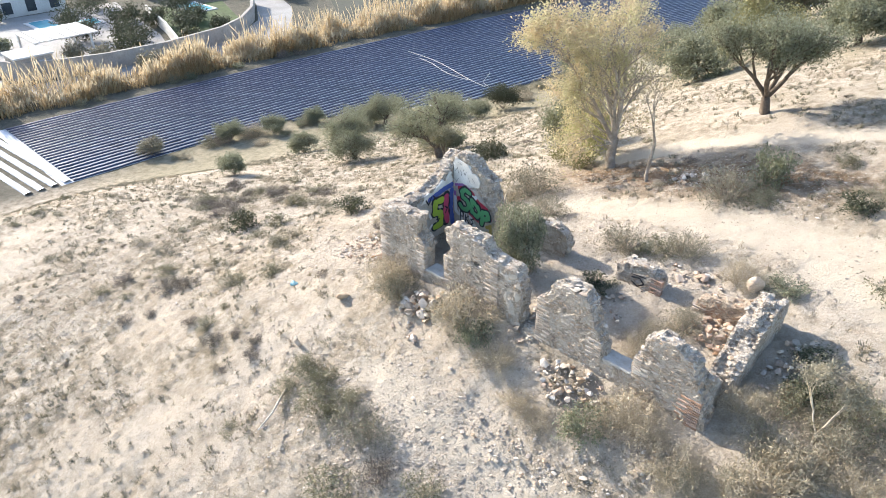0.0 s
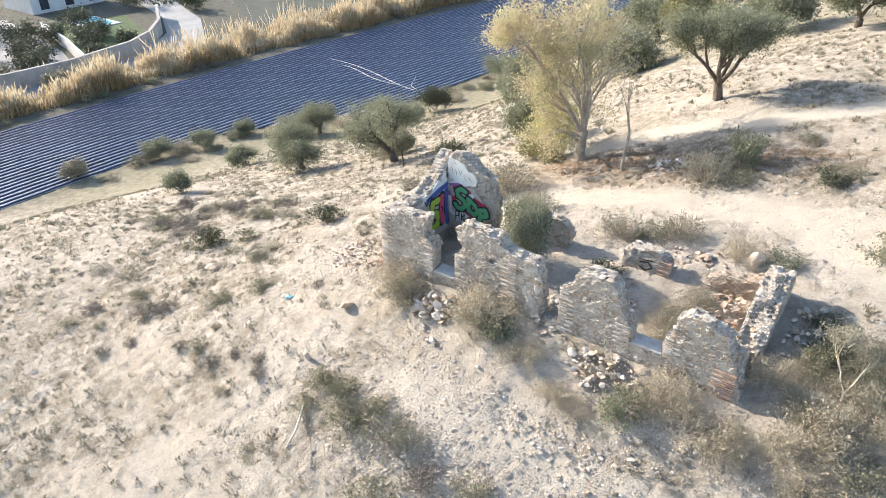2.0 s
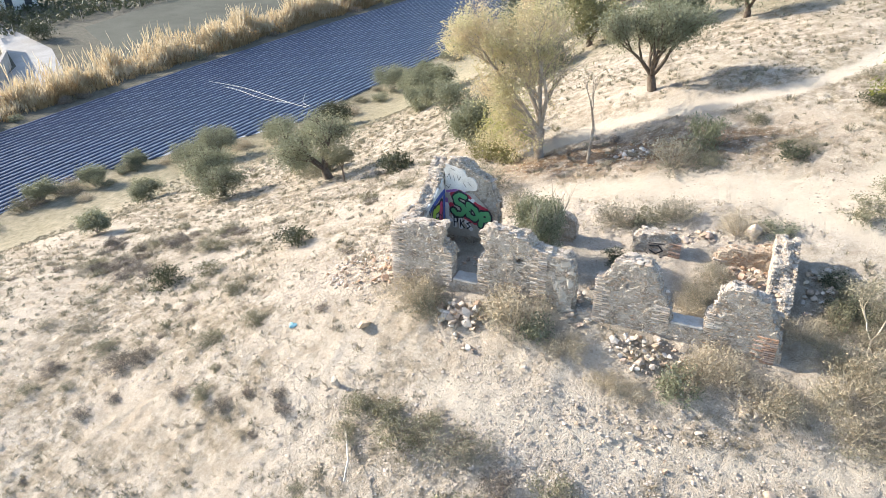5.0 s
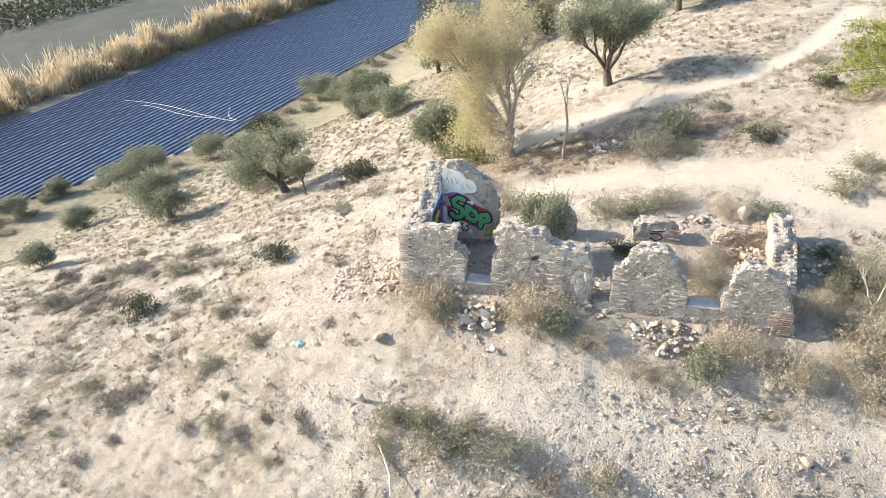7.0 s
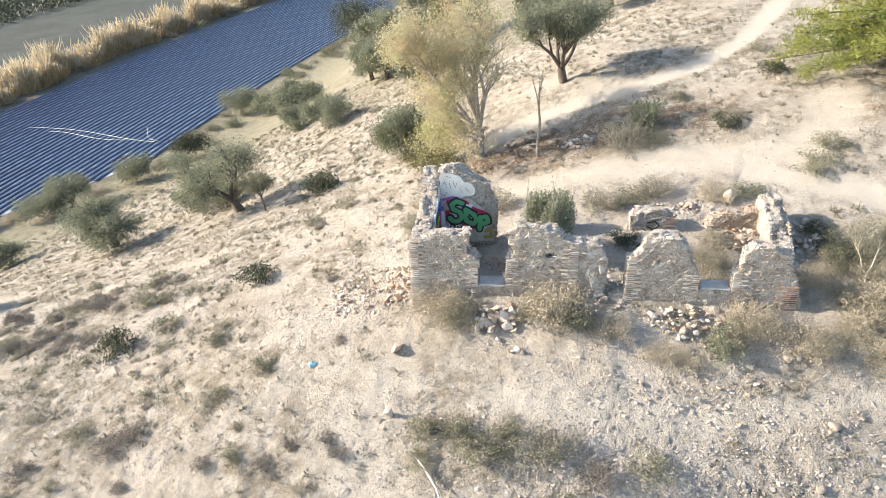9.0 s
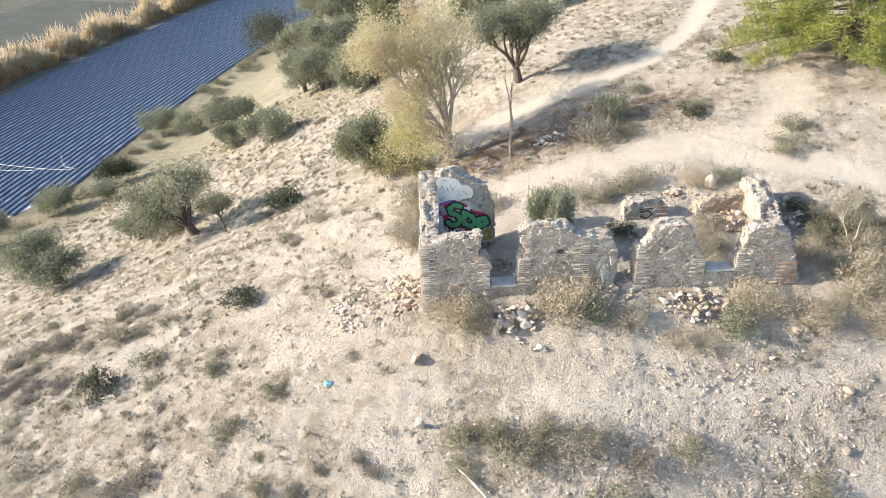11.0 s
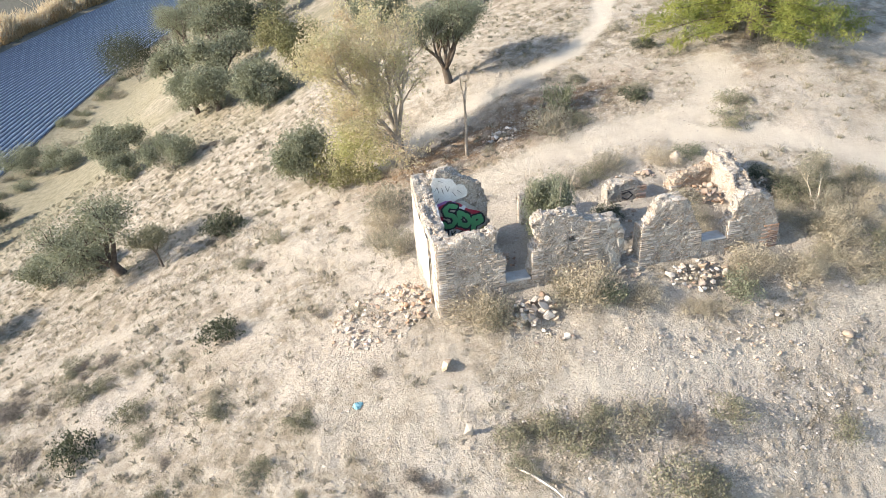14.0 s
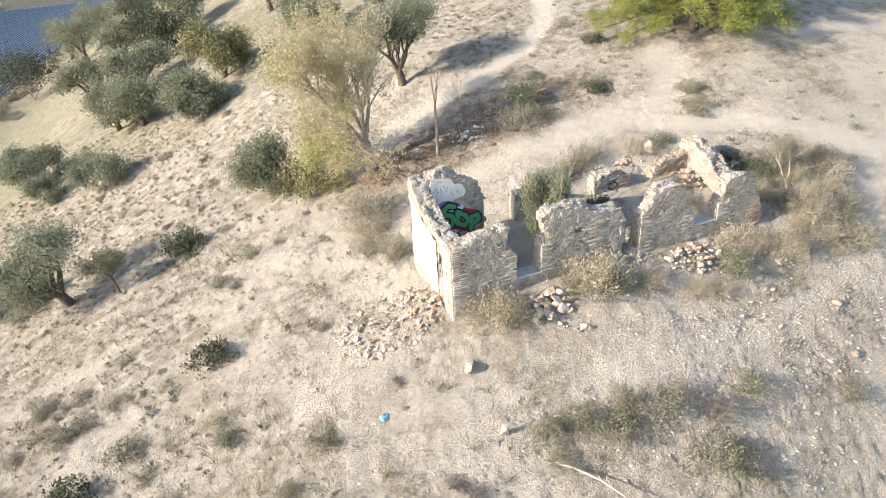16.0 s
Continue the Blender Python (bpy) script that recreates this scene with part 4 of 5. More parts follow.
for x, y, w in [(-3.5, 9.9, 0.6), (-4.7, 10.1, 0.8), (-2.7, 14.5, 0.9), (-5.3, 19.7, 0.9), (-10.0, 2.0, 1.1), (-5.8, -2.5, 0.8), (-7.0, 1.1, 0.7), (-6.9, 0.2, 0.8), (-10.3, 4.8, 0.8), (-2.3, 2.0, 0.5), (-11.3, 4.5, 0.8), (7.1, 5.2, 1.1), (8.6, 9.6, 1.0), (9.9, 13.1, 0.8), (11.8, 10.6, 0.9), (6.5, 4.8, 0.6), (13.7, 6.4, 1.4), (14.4, 7.5, 1.2), (14.1, 17.6, 1.0), (10.1, -5.7, 0.9), (-14.7, 16.9, 1.6), (6.9, -4.8, 1.1), (4.8, -6.2, 1.5), (5.4, -6.5, 1.0)]:
    shrub(plant_rnd.choice(("grey", "sage", "sage")), x, y, w * 0.95, 0.6)
# dark bushes; those near (-7, 14) and (13, 2.7) partly stand in for shade
for x, y, w, t in [(-11.6, 1.1, 1.15, 0.9), (-6.9, 4.1, 1.25, 0.7), (-6.9, 13.5, 1.4, 0.8), (11.2, 10.0, 1.1, 0.5), (6.6, 2.7, 0.9, 0.45), (13.2, 2.3, 1.1, 0.35), (14.1, 14.4, 1.0, 0.6), (-7.5, 13.9, 1.5, 0.6), (12.9, 3.1, 0.9, 0.35)]:
    shrub("dark", x, y, w, t)
for x, y, w, t in [(0.9, -4.2, 0.95, 0.7), (1.8, -4.2, 1.05, 0.7), (2.5, -4.8, 1.3, 0.7), (3.3, -4.3, 0.9, 0.7), (4.0, -4.6, 1.3, 0.7), (4.7, -4.5, 1.1, 0.7), (5.6, -5.2, 1.0, 0.8), (5.1, -1.0, 0.95, 0.8), (9.2, -1.5, 1.0, 0.9), (11.2, 5.2, 1.0, 0.4), (13.6, -1.2, 1.1, 0.7), (8.2, 10.9, 1.2, 1.3), (0.9, -4.9, 0.8, 0.6)]:
    shrub("bare" if x > 12 else "green" if y > -3 else plant_rnd.choice(("sage", "grey", "heath", "grey")), x, y, w * (0.9 if y < -3 else 1), t)
for x, y, w, t in [(1.0, -0.45, 1.5, 0.75), (4.5, -0.7, 1.7, 0.85), (10.1, -0.55, 1.4, 0.75), (9.7, -0.95, 1.0, 0.6), (10.6, -0.7, 1.0, 0.6), (6.1, -1.2, 1.0, 0.7), (12.1, 1.0, 0.95, 0.9), (13.4, -0.4, 1.4, 0.8), (9.1, 1.15, 0.9, 0.7), (7.4, -1.8, 0.8, 0.6), (8.1, -1.9, 0.7, 0.6), (10.0, 5.0, 1.1, 0.7), (11.4, -1.2, 1.2, 0.7), (12.7, 1.5, 0.8, 0.5), (13.6, 1.3, 0.8, 0.6)]:
    shrub("straw", x, y, w, t)
for x, y, w, t in [(1.7, -0.75, 1.3, 0.7), (3.9, -0.6, 1.2, 0.7), (7.3, 9.6, 1.8, 0.75), (13.0, 0.3, 1.1, 0.7), (11.9, -1.3, 0.9, 0.7), (13.9, 0.2, 1.1, 0.8), (0.0, 8.2, 2.0, 0.7), (-0.3, 4.6, 1.3, 0.8), (-0.9, 5.8, 1.1, 0.7), (2.4, 6.0, 1.4, 0.7), (-0.5, 7.0, 1.4, 0.7), (6.1, 5.0, 1.3, 0.6), (15.9, 1.7, 1.1, 0.8), (14.5, -1.7, 1.3, 0.7), (12.9, 1.9, 0.9, 0.5), (13.8, 2.0, 0.8, 0.7), (9.4, 1.5, 0.9, 0.6), (9.6, 2.5, 1.1, 0.6), (9.1, 1.9, 0.9, 0.5), (8.0, 5.5, 1.2, 0.7)]:
    shrub("bare", x, y, w, t)
for x, y, w, t in [(-1.3, 12.7, 1.4, 0.8), (-0.4, 12.2, 1.1, 0.8), (-1.9, 14.2, 1.6, 1.2)]:
    shrub("lime", x, y, w, t)

# small dry shrubs strewn over the slope
sr = np.random.RandomState(61)
strewn = 0
while strewn < 138:
    x, y = sr.uniform(-26, 20), sr.uniform(-12, 30)
    if float(trail_of(np.array([x]), np.array([y]))[0]) > 0.25 or (-0.8 < x < 12.9 and -1.5 < y < 7.6) or (-4 < x < 5 and -3.9 < y < 1) or sr.rand() > 0.25 + 0.75 * float(ease(2, -8, x) + 0.6 * ease(5, 12, y)):
        continue
    shrub(("heath", "sage", "straw", "grey", "sage")[sr.randint(5)], x, y, sr.uniform(0.25, 0.66), sr.uniform(0.4, 0.65))
    strewn += 1

# a belt of grey-purple heath across the lower slope
for _ in range(46):
    t = sr.rand()
    x, y = -20 + 8.5 * t + sr.normal(0, 0.7), 4.6 + 1.4 * t + sr.normal(0, 0.7)
    if sr.rand() < 0.45:
        x, y = -16.2 + sr.normal(0, 1.2), 2.0 + sr.normal(0, 0.9)
    shrub(("heath", "heath", "grey", "sage")[sr.randint(4)], x, y, sr.uniform(0.4, 0.85), sr.uniform(0.4, 0.6))

# scrub along the foot of the slope, where it meets the field
for _ in range(70):
    y = sr.uniform(4, 110)
    shrub(("grey", "sage", "straw", "heath", "green")[sr.randint(5)], float(field_edge(y)) + abs(sr.normal(0.9, 1.4)), y, sr.uniform(0.8, 2.1), sr.uniform(0.45, 0.8))

tree("young_tree", "young tree with lime-yellow leaves beside the tall one", "tree", -0.7, 13.0, BARK_PALE, LEAF_YELLOW, (1.0, 0.04), 5000, 44, 0.06, spread=0.6, forks=3, depth=2, stems=5, scatter=0.33, shrink=0.75, lift=0.1, first=0.2)

# the large evergreen bush that fills the middle of the ruin
big = new("large_bush")
big.location = (4.2, 1.9, top(4.2, 1.9))
rl, nl = random.Random(6), np.random.RandomState(4)
ln, tp = [], []
for k in range(9):
    a = k * 0.7
    grow(Vector((0.12 * math.cos(a), 0.12 * math.sin(a), -0.1)), Vector((0.34 * math.cos(a), 0.34 * math.sin(a), 1)), 1.2, 0.035, 2, rl, ln, tp, 0.36, 3, 0.55)
part("framework", tubes(ln, TWIG, "framework"), big)
tp = np.array([tuple(p) for p in tp])
pk = tp[nl.randint(0, len(tp), 20000)] + nl.normal(0, 0.14, (20000, 3))
skirt = nl.normal(0, 1, (6000, 3))
skirt = skirt / np.linalg.norm(skirt, axis=1)[:, None] * (nl.rand(6000, 1) ** 0.33) * (0.8, 0.8, 0.75) + (0, 0, 0.6)
pk = np.concatenate([pk, skirt + nl.normal(0, 0.08, (6000, 3))])
dome = pk[:, 0] ** 2 + pk[:, 1] ** 2 + (np.maximum(pk[:, 2] - 0.45, 0) / 1.3) ** 2 < nl.uniform(0.5, 1.2, len(pk))
pk = pk[dome]
part("foliage", leaves(pk[pk[:, 2] > 0.05], 0.036, nl, LEAF_OLIVE, "foliage"), big)
big.scale = (0.98, 1.02, 1.42)
tagged(big, "dense grey-green bush growing inside the ruin", "bush")

# trees
gum = new("yellow_tree")
gum.location = (1.25, 12.0, top(1.25, 12.0))
rg, ng = random.Random(3), np.random.RandomState(3)
ln, tp = [], []
bole = limb(Vector((0, 0, -0.2)), Vector((-0.20, 0.02, 1)), 1.5, 0.25, 0.19, rg, 0.12, 5)
ln.append(bole)
# a few close limbs that split again at different heights, then low boughs that reach towards the sun and hang
for k in range(5):
    a = k * math.tau / 5 + rg.uniform(-0.4, 0.4)
    out = rg.uniform(0.16, 0.42)
    main = limb(bole[-1 - k % 2][0], Vector((out * math.cos(a) - 0.22, out * math.sin(a), 1)), rg.uniform(3.2, 4.6), rg.uniform(0.10, 0.14), 0.05, rg, 0.16, 8)
    ln.append(main)
    for j in range(2, 9):
        p, r = main[j]
        for _ in range(1 if j < 6 else 2):
            b = a + rg.uniform(-1.5, 1.5)
            up = rg.uniform(0.7, 1.5)
            grow(p, Vector((math.cos(b) - 0.25, math.sin(b), up)), rg.uniform(1.0, 1.7), r * 0.5, 2, rg, ln, tp, 0.5, 3, 0.74, 0.06, 0.24)
for k in range(11):
    a = math.pi + rg.uniform(-1.1, 1.1)
    grow(bole[3 + k % 3][0], Vector((math.cos(a), math.sin(a), rg.uniform(0.25, 1.0))), rg.uniform(1.4, 2.1), 0.04, 2, rg, ln, tp, 0.5, 3, 0.74, -0.10, 0.3)
part("trunk", tubes(ln, BARK_PALE, "trunk"), gum)
tp = np.array([tuple(p) for p in tp])
tp = tp[ng.rand(len(tp)) < np.clip(0.70 - 0.27 * (tp[:, 0] + 1.2), 0.10, 1)]
pk = tp[ng.randint(0, len(tp), 27000)]
pk = pk + ng.normal(0, 0.19, pk.shape) - ng.exponential(0.10, (27000, 1)) * (0, 0, 1)
pk = pk[pk[:, 2] > 0.1]
part("crown", leaves(pk, 0.060, ng, LEAF_GUM, "crown", 0.42, -0.5), gum)
tagged(gum, "tall pale-barked tree with many thin stems and yellowing leaves", "tree")
tree("bare_sapling", "slender leafless grey sapling", "tree", 3.8, 10.4, BARK_PALE, LEAF_GREY, (1.3, 0.06), 0, 9, 0.03, spread=0.28, forks=3, depth=3, stems=1, shrink=0.72, lift=0.5, first=1.5, bow=0.15)
tree("olive_tree", "large old olive tree with dark divided trunk", "olive tree", 5.0, 18.0, BARK_DARK, LEAF_OLIVE, (1.5, 0.20), 26000, 12, 0.055, spread=0.55, stems=5, depth=3, forks=4, scatter=0.30, lift=0.30, first=0.7, group="olive trees")
for k, (x, y, wide, dark) in enumerate([(-12.4, 15.3, 4.6, 0), (-20.4, 14.9, 3.6, 0), (-16.2, 37.2, 3.7, 0), (-10.0, 39.0, 3.8, 0), (-8.2, 36.6, 3.9, 0), (-1.9, 15.8, 3.4, 0), (-13.7, 77, 6.5, 0), (-5.7, 49, 5.0, 1), (-2.2, 35.5, 4.2, 2), (-7.9, 44.6, 4.6, 0), (-32.6, 28.2, 3.4, 0), (4.0, 33.0, 3.6, 0), (8.3, 31.0, 3.6, 0), (-3.4, 54, 5, 0), (12.5, 34, 4.2, 0), (3.1, 44.4, 4.6, 0), (-8.7, 57, 4.6, 0), (-7.2, 65.6, 5.4, 0), (-17.0, 97, 6.5, 0), (-14.0, 107, 6.5, 0), (-4.8, 32.0, 3.6, 0), (-12.5, 52, 4.4, 0)]):
    s = wide / 2.3
    tree("olive_tree", "grey-green olive tree on the dry slope" if dark == 0 else "dense green tree on the dry slope", "olive tree", x, y, BARK_DARK, (LEAF_OLIVE, LEAF_DARK, LEAF_LIME)[dark], (0.85 * s, 0.12 * s), 13000 if y < 40 else 7000, 30 + k, 0.062 * (1 + 0.4 * (y > 30) + 0.4 * (y > 40)), spread=0.85, stems=4, depth=2, forks=5, scatter=0.20 * s, lift=-0.10, first=0.30 * s, group="olive trees", lean=(-0.5, -0.1) if k == 0 else (-0.9, -0.5) if k == 5 else (0.12 * math.sin(5 * k), 0.12 * math.cos(3 * k)))
for x, y, w, t, kind in [(12.9, 3.2, 1.0, 0.35, "sage"), (13.4, 2.8, 0.9, 0.4, "grey"), (14.4, 2.0, 1.1, 0.6, "sage"), (13.2, 1.6, 1.0, 0.7, "sage"), (14.3, 1.1, 1.1, 0.8, "bare"), (14.9, 0.4, 1.1, 0.7, "bare"), (13.7, 0.2, 1.2, 0.8, "straw"), (14.6, -0.7, 1.0, 0.7, "sage"), (12.8, -0.9, 1.0, 0.7, "bare"), (15.6, 1.2, 1.3, 0.8, "straw"), (15.4, -0.3, 1.0, 0.7, "grey"), (13.5, -1.7, 0.9, 0.6, "grey")]:
    shrub(kind, x, y, w, t)
tree("young_olive_tree", "small pale green olive tree on a thin trunk", "olive tree", -10.1, 13.3, BARK_DARK, LEAF_SAGE, (0.62, 0.05), 6500, 64, 0.045, spread=0.75, stems=4, depth=2, forks=4, scatter=0.17, lift=0.0, first=0.75, lean=(-0.15, 0.0))
tree("dead_bush", "dead silvery bush with bare forked branches", "bush", 13.7, 1.0, TWIG_STRAW, LEAF_GREY, (0.8, 0.04), 2600, 71, 0.032, spread=0.38, forks=3, depth=3, stems=2, shrink=0.66, lift=0.35, first=0.25, scatter=0.12)
# rounder bushes and young olives down the slope
for k, (x, y, wide, tall, kind) in enumerate([(-11.2, 29.3, 3.4, 0.8, "green"), (-27.7, 52, 4.0, 0.8, "green"), (-23.8, 50, 3.4, 0.75, "green"), (-20.6, 79, 8.6, 1.0, "dark"), (-22.6, 6.9, 1.8, 1.0, "green"), (-29.8, 17.0, 2.3, 1.0, "green"), (-38.9, 20.0, 2.4, 1.0, "green"), (-40.7, 16.5, 2.4, 0.8, "green"), (-30.1, 33.8, 3.2, 0.8, "green"), (-34.3, 26.9, 3.0, 0.8, "green"), (-27.3, 39, 3.2, 0.9, "dark"), (-25.9, 33.7, 2.6, 0.9, "green"), (-38.7, 24.7, 1.9, 1.1, "green"), (-42.7, 9.9, 2.1, 0.9, "grey"), (-15.1, 33, 2.5, 0.9, "green"), (-17.2, 19.4, 2.4, 0.7, "green"), (-14.4, 18.2, 1.9, 0.9, "green")]):
    rnd, rng2 = random.Random(900 + k), np.random.RandomState(900 + k)
    base = new("round_bush")
    base.location = (x, y, top(x, y) - 0.05)
    ln, tp = [], []
    for j in range(7):
        a = j * 0.9 + k
        grow(Vector((0, 0, 0)), Vector((0.6 * math.cos(a), 0.6 * math.sin(a), tall)), wide * 0.36, 0.03, 2, rnd, ln, tp, 0.7, 3, 0.7)
    part("framework", tubes(ln, TWIG, "framework", 4), base)
    tp = np.array([tuple(p) for p in tp])
    n = 6000
    pk = tp[rng2.randint(0, len(tp), n)] + rng2.normal(0, wide * 0.085, (n, 3))
    part("foliage", leaves(pk[pk[:, 2] > 0.02], 0.028 * wide ** 0.6 + 0.02, rng2, {"green": LEAF_OLIVE, "dark": LEAF_DARK, "grey": LEAF_GREY}[kind], "foliage"), base)
    tagged(base, "rounded grey-green bush on the hillside" if kind != "dark" else "rounded dark green bush by the field", "bush", "round bushes")
# pine with low boughs beside the trail: whorls of sweeping boughs down to the ground
pine = new("pine_tree")
PX, PY = 18.6, 12.6
pine.location = (PX, PY, top(PX, PY))
rp, np2 = random.Random(55), np.random.RandomState(55)
ln, tp = [limb(Vector((0, 0, -0.2)), Vector((-0.05, -0.03, 1)), 8.0, 0.30, 0.06, rp, 0.06, 8)], []
for k in range(84):
    h = 0.8 + 6.6 * (k / 84) ** 1.2
    a = k * 2.4 + rp.uniform(-0.3, 0.3)
    reach = (5.0 - 0.45 * h) * rp.uniform(0.75, 1.1)
    at = ln[0][min(8, int(h))][0]
    bough = limb(Vector((at.x, at.y, h)), Vector((math.cos(a), math.sin(a), 0.10 - 0.24 * (h < 3.0))), reach, 0.06, 0.012, rp, 0.16, 6)
    ln.append(bough)
    for j, (p, r) in enumerate(bough[2:]):
        for _ in range(3):
            d = Vector((math.cos(a) + rp.gauss(0, 0.9), math.sin(a) + rp.gauss(0, 0.9), rp.uniform(-0.1, 0.5)))
            twig = limb(p, d, rp.uniform(0.4, 0.9), 0.014, 0.005, rp, 0.25, 3)
            ln.append(twig)
            tp += [q for q, _ in twig[1:]]
part("trunk", tubes(ln, BARK_DARK, "trunk", 4), pine)
tp = np.array([tuple(p) for p in tp])
pk = tp[np2.randint(0, len(tp), 80000)] + np2.normal(0, 0.15, (80000, 3))
part("crown", leaves(pk[pk[:, 2] > -1.0], 0.075, np2, LEAF_PINE, "crown", 0.28, 0.6), pine)
tagged(pine, "broad yellow-green pine with low sweeping boughs", "pine tree")

# low dry grass in tufts all over the slope
rng3 = np.random.RandomState(8)
tx, ty = rng3.uniform(-30, 22, 30000), rng3.uniform(-13, 36, 30000)
keep = (np.clip(0.25 + 1.2 * patches(tx, ty, 1.2, 21) + 0.45 * ease(2, -9, tx), 0.04, 1) > rng3.rand(30000)) & (trail_of(tx, ty) < 0.3) & ~((tx > 0) & (tx < 12) & (ty > -0.1) & (ty < 4)) & (tx > field_edge(ty) + 2)
tx, ty = tx[keep], ty[keep]
gv = []
for x, y in zip(tx, ty):
    z, r = top(x, y), rng3.uniform(0.05, 0.16)
    for _ in range(9):
        a, h, o = rng3.uniform(0, 6.28), rng3.uniform(0.04, 0.14), rng3.uniform(0, r)
        bx, by = x + o * math.cos(a), y + o * math.sin(a)
        gv += [(bx - 0.012 * math.sin(a), by + 0.012 * math.cos(a), z - 0.02), (bx + 0.012 * math.sin(a), by - 0.012 * math.cos(a), z - 0.02), (bx + 0.6 * h * math.cos(a), by + 0.6 * h * math.sin(a), z + h)]
tagged(new("dry_grass", mesh_of("dry_grass", gv, np.arange(len(gv)).reshape(-1, 3).tolist(), GRASS)), "short dry straw-coloured grass tufts", "grass", kind="stuff")

# low grey-brown scrub too small and too many to tell apart
rng4 = np.random.RandomState(19)
sx, sy = rng4.uniform(-32, 24, 8200), rng4.uniform(-13, 40, 8200)
ok = (rng4.rand(8200) < np.clip(0.15 + 1.3 * patches(sx, sy, 0.9, 23) + 0.5 * ease(2, -8, sx) + 0.45 * ease(7.5, 11, sy), 0.03, 0.9)) & (trail_of(sx, sy) < 0.2) & ~((sx > -0.5) & (sx < 12.5) & (sy > -0.4) & (sy < 4.2)) & (sx > field_edge(sy) + 1.5)
sv = []
for x, y in zip(sx[ok], sy[ok]):
    z, r = top(x, y), rng4.uniform(0.08, 0.26)
    m = 44
    a = rng4.uniform(0, 6.28, m)
    e, l = rng4.uniform(0.45, 1.5, m), r * rng4.uniform(0.35, 0.95, m)
    o = r * 0.9 * np.sqrt(rng4.rand(m))
    l = l * (1.15 - 0.6 * o / r)
    bx, by = x + o * np.cos(a), y + o * np.sin(a)
    tz = z + l * np.sin(e) * 0.9
    k = 0.05 * r + 0.006
    tri = np.stack([np.stack([bx - k * np.sin(a), by + k * np.cos(a), np.full(m, z - 0.02)], 1), np.stack([bx + k * np.sin(a), by - k * np.cos(a), np.full(m, z - 0.02)], 1), np.stack([bx + l * np.cos(e) * np.cos(a), by + l * np.cos(e) * np.sin(a), tz], 1)], 1)
    sv.append(tri.reshape(-1, 3))
sv = np.concatenate(sv)
tagged(new("low_scrub", mesh_of("low_scrub", sv.tolist(), np.arange(len(sv)).reshape(-1, 3).tolist(), LEAF_GREY)), "low grey-brown scrub dotted over the slope", "scrub", kind="stuff")

# ---------------------------------------------------------------- loose stones


def scatter_stones(name, label, places, material, seed):
    """Many small angular stones in one mesh. places: (x, y, size)."""
    rnd = random.Random(seed)
    shapes = []
    for k in range(8):
        me = hull_mesh("pebble", 700 + k, (1, 0.85, 0.6), material, 9)
        shapes.append((np.array([tuple(v.co) for v in me.vertices]), [tuple(p.vertices) for p in me.polygons]))
        bpy.data.meshes.remove(me)
    verts, faces, n = [], [], 0
    for x, y, s in places:
        v, f = rnd.choice(shapes)
        a = rnd.uniform(0, 6.28)
        c, d = math.cos(a) * s, math.sin(a) * s
        w = np.stack([x + v[:, 0] * c - v[:, 1] * d, y + v[:, 0] * d + v[:, 1] * c, top(x, y) + s * 0.12 + v[:, 2] * s * 0.62], 1)
        verts.append(w)
        faces += [tuple(i + n for i in p) for p in f]
        n += len(v)
    me = bpy.data.meshes.new(name)
    me.from_pydata(np.concatenate(verts).tolist(), [], faces)
    me.materials.append(material)
    return tagged(new(name, me), label, "stones", kind="stuff")


rs = np.random.RandomState(17)
px, py = rs.uniform(-16, 16, 150000), rs.uniform(-12, 13, 150000)
dens = np.clip(0.22 + 0.55 * patches(px, py, 1.5, 31) + 1.1 * spot(px, py, 7, -4.6, 7.0, 2.6) + 0.8 * spot(px, py, -2.2, 1, 2.2, 2.2) + 0.5 * spot(px, py, 8.5, 5.2, 3, 1.2) + 0.6 * spot(px, py, 5.5, 10.6, 1.6, 0.8), 0.03, 1) * (1 - 0.85 * trail_of(px, py))
ok = rs.rand(150000) < dens * 0.55
scatter_stones("gravel", "pale broken stone and gravel on the slope", [(x, y, min(0.17, 0.04 + 0.025 * rs.exponential())) for x, y in zip(px[ok], py[ok])], GRAVEL, 5)

bx, by = rs.uniform(0, 16, 26000), rs.uniform(-9, -1.2, 26000)
ok = rs.rand(26000) < 0.34 * np.clip(spot(bx, by, 8.5, -4.4, 6.0, 2.0) * (1 + 1.2 * patches(bx, by, 1.6, 33)), 0, 1) * (1 - 0.9 * trail_of(bx, by))
scatter_stones("coarse_rubble", "coarse pale rubble strewn below the ruin", [(x, y, min(0.24, 0.05 + 0.035 * rs.exponential())) for x, y in zip(bx[ok], by[ok])], GRAVEL, 6)


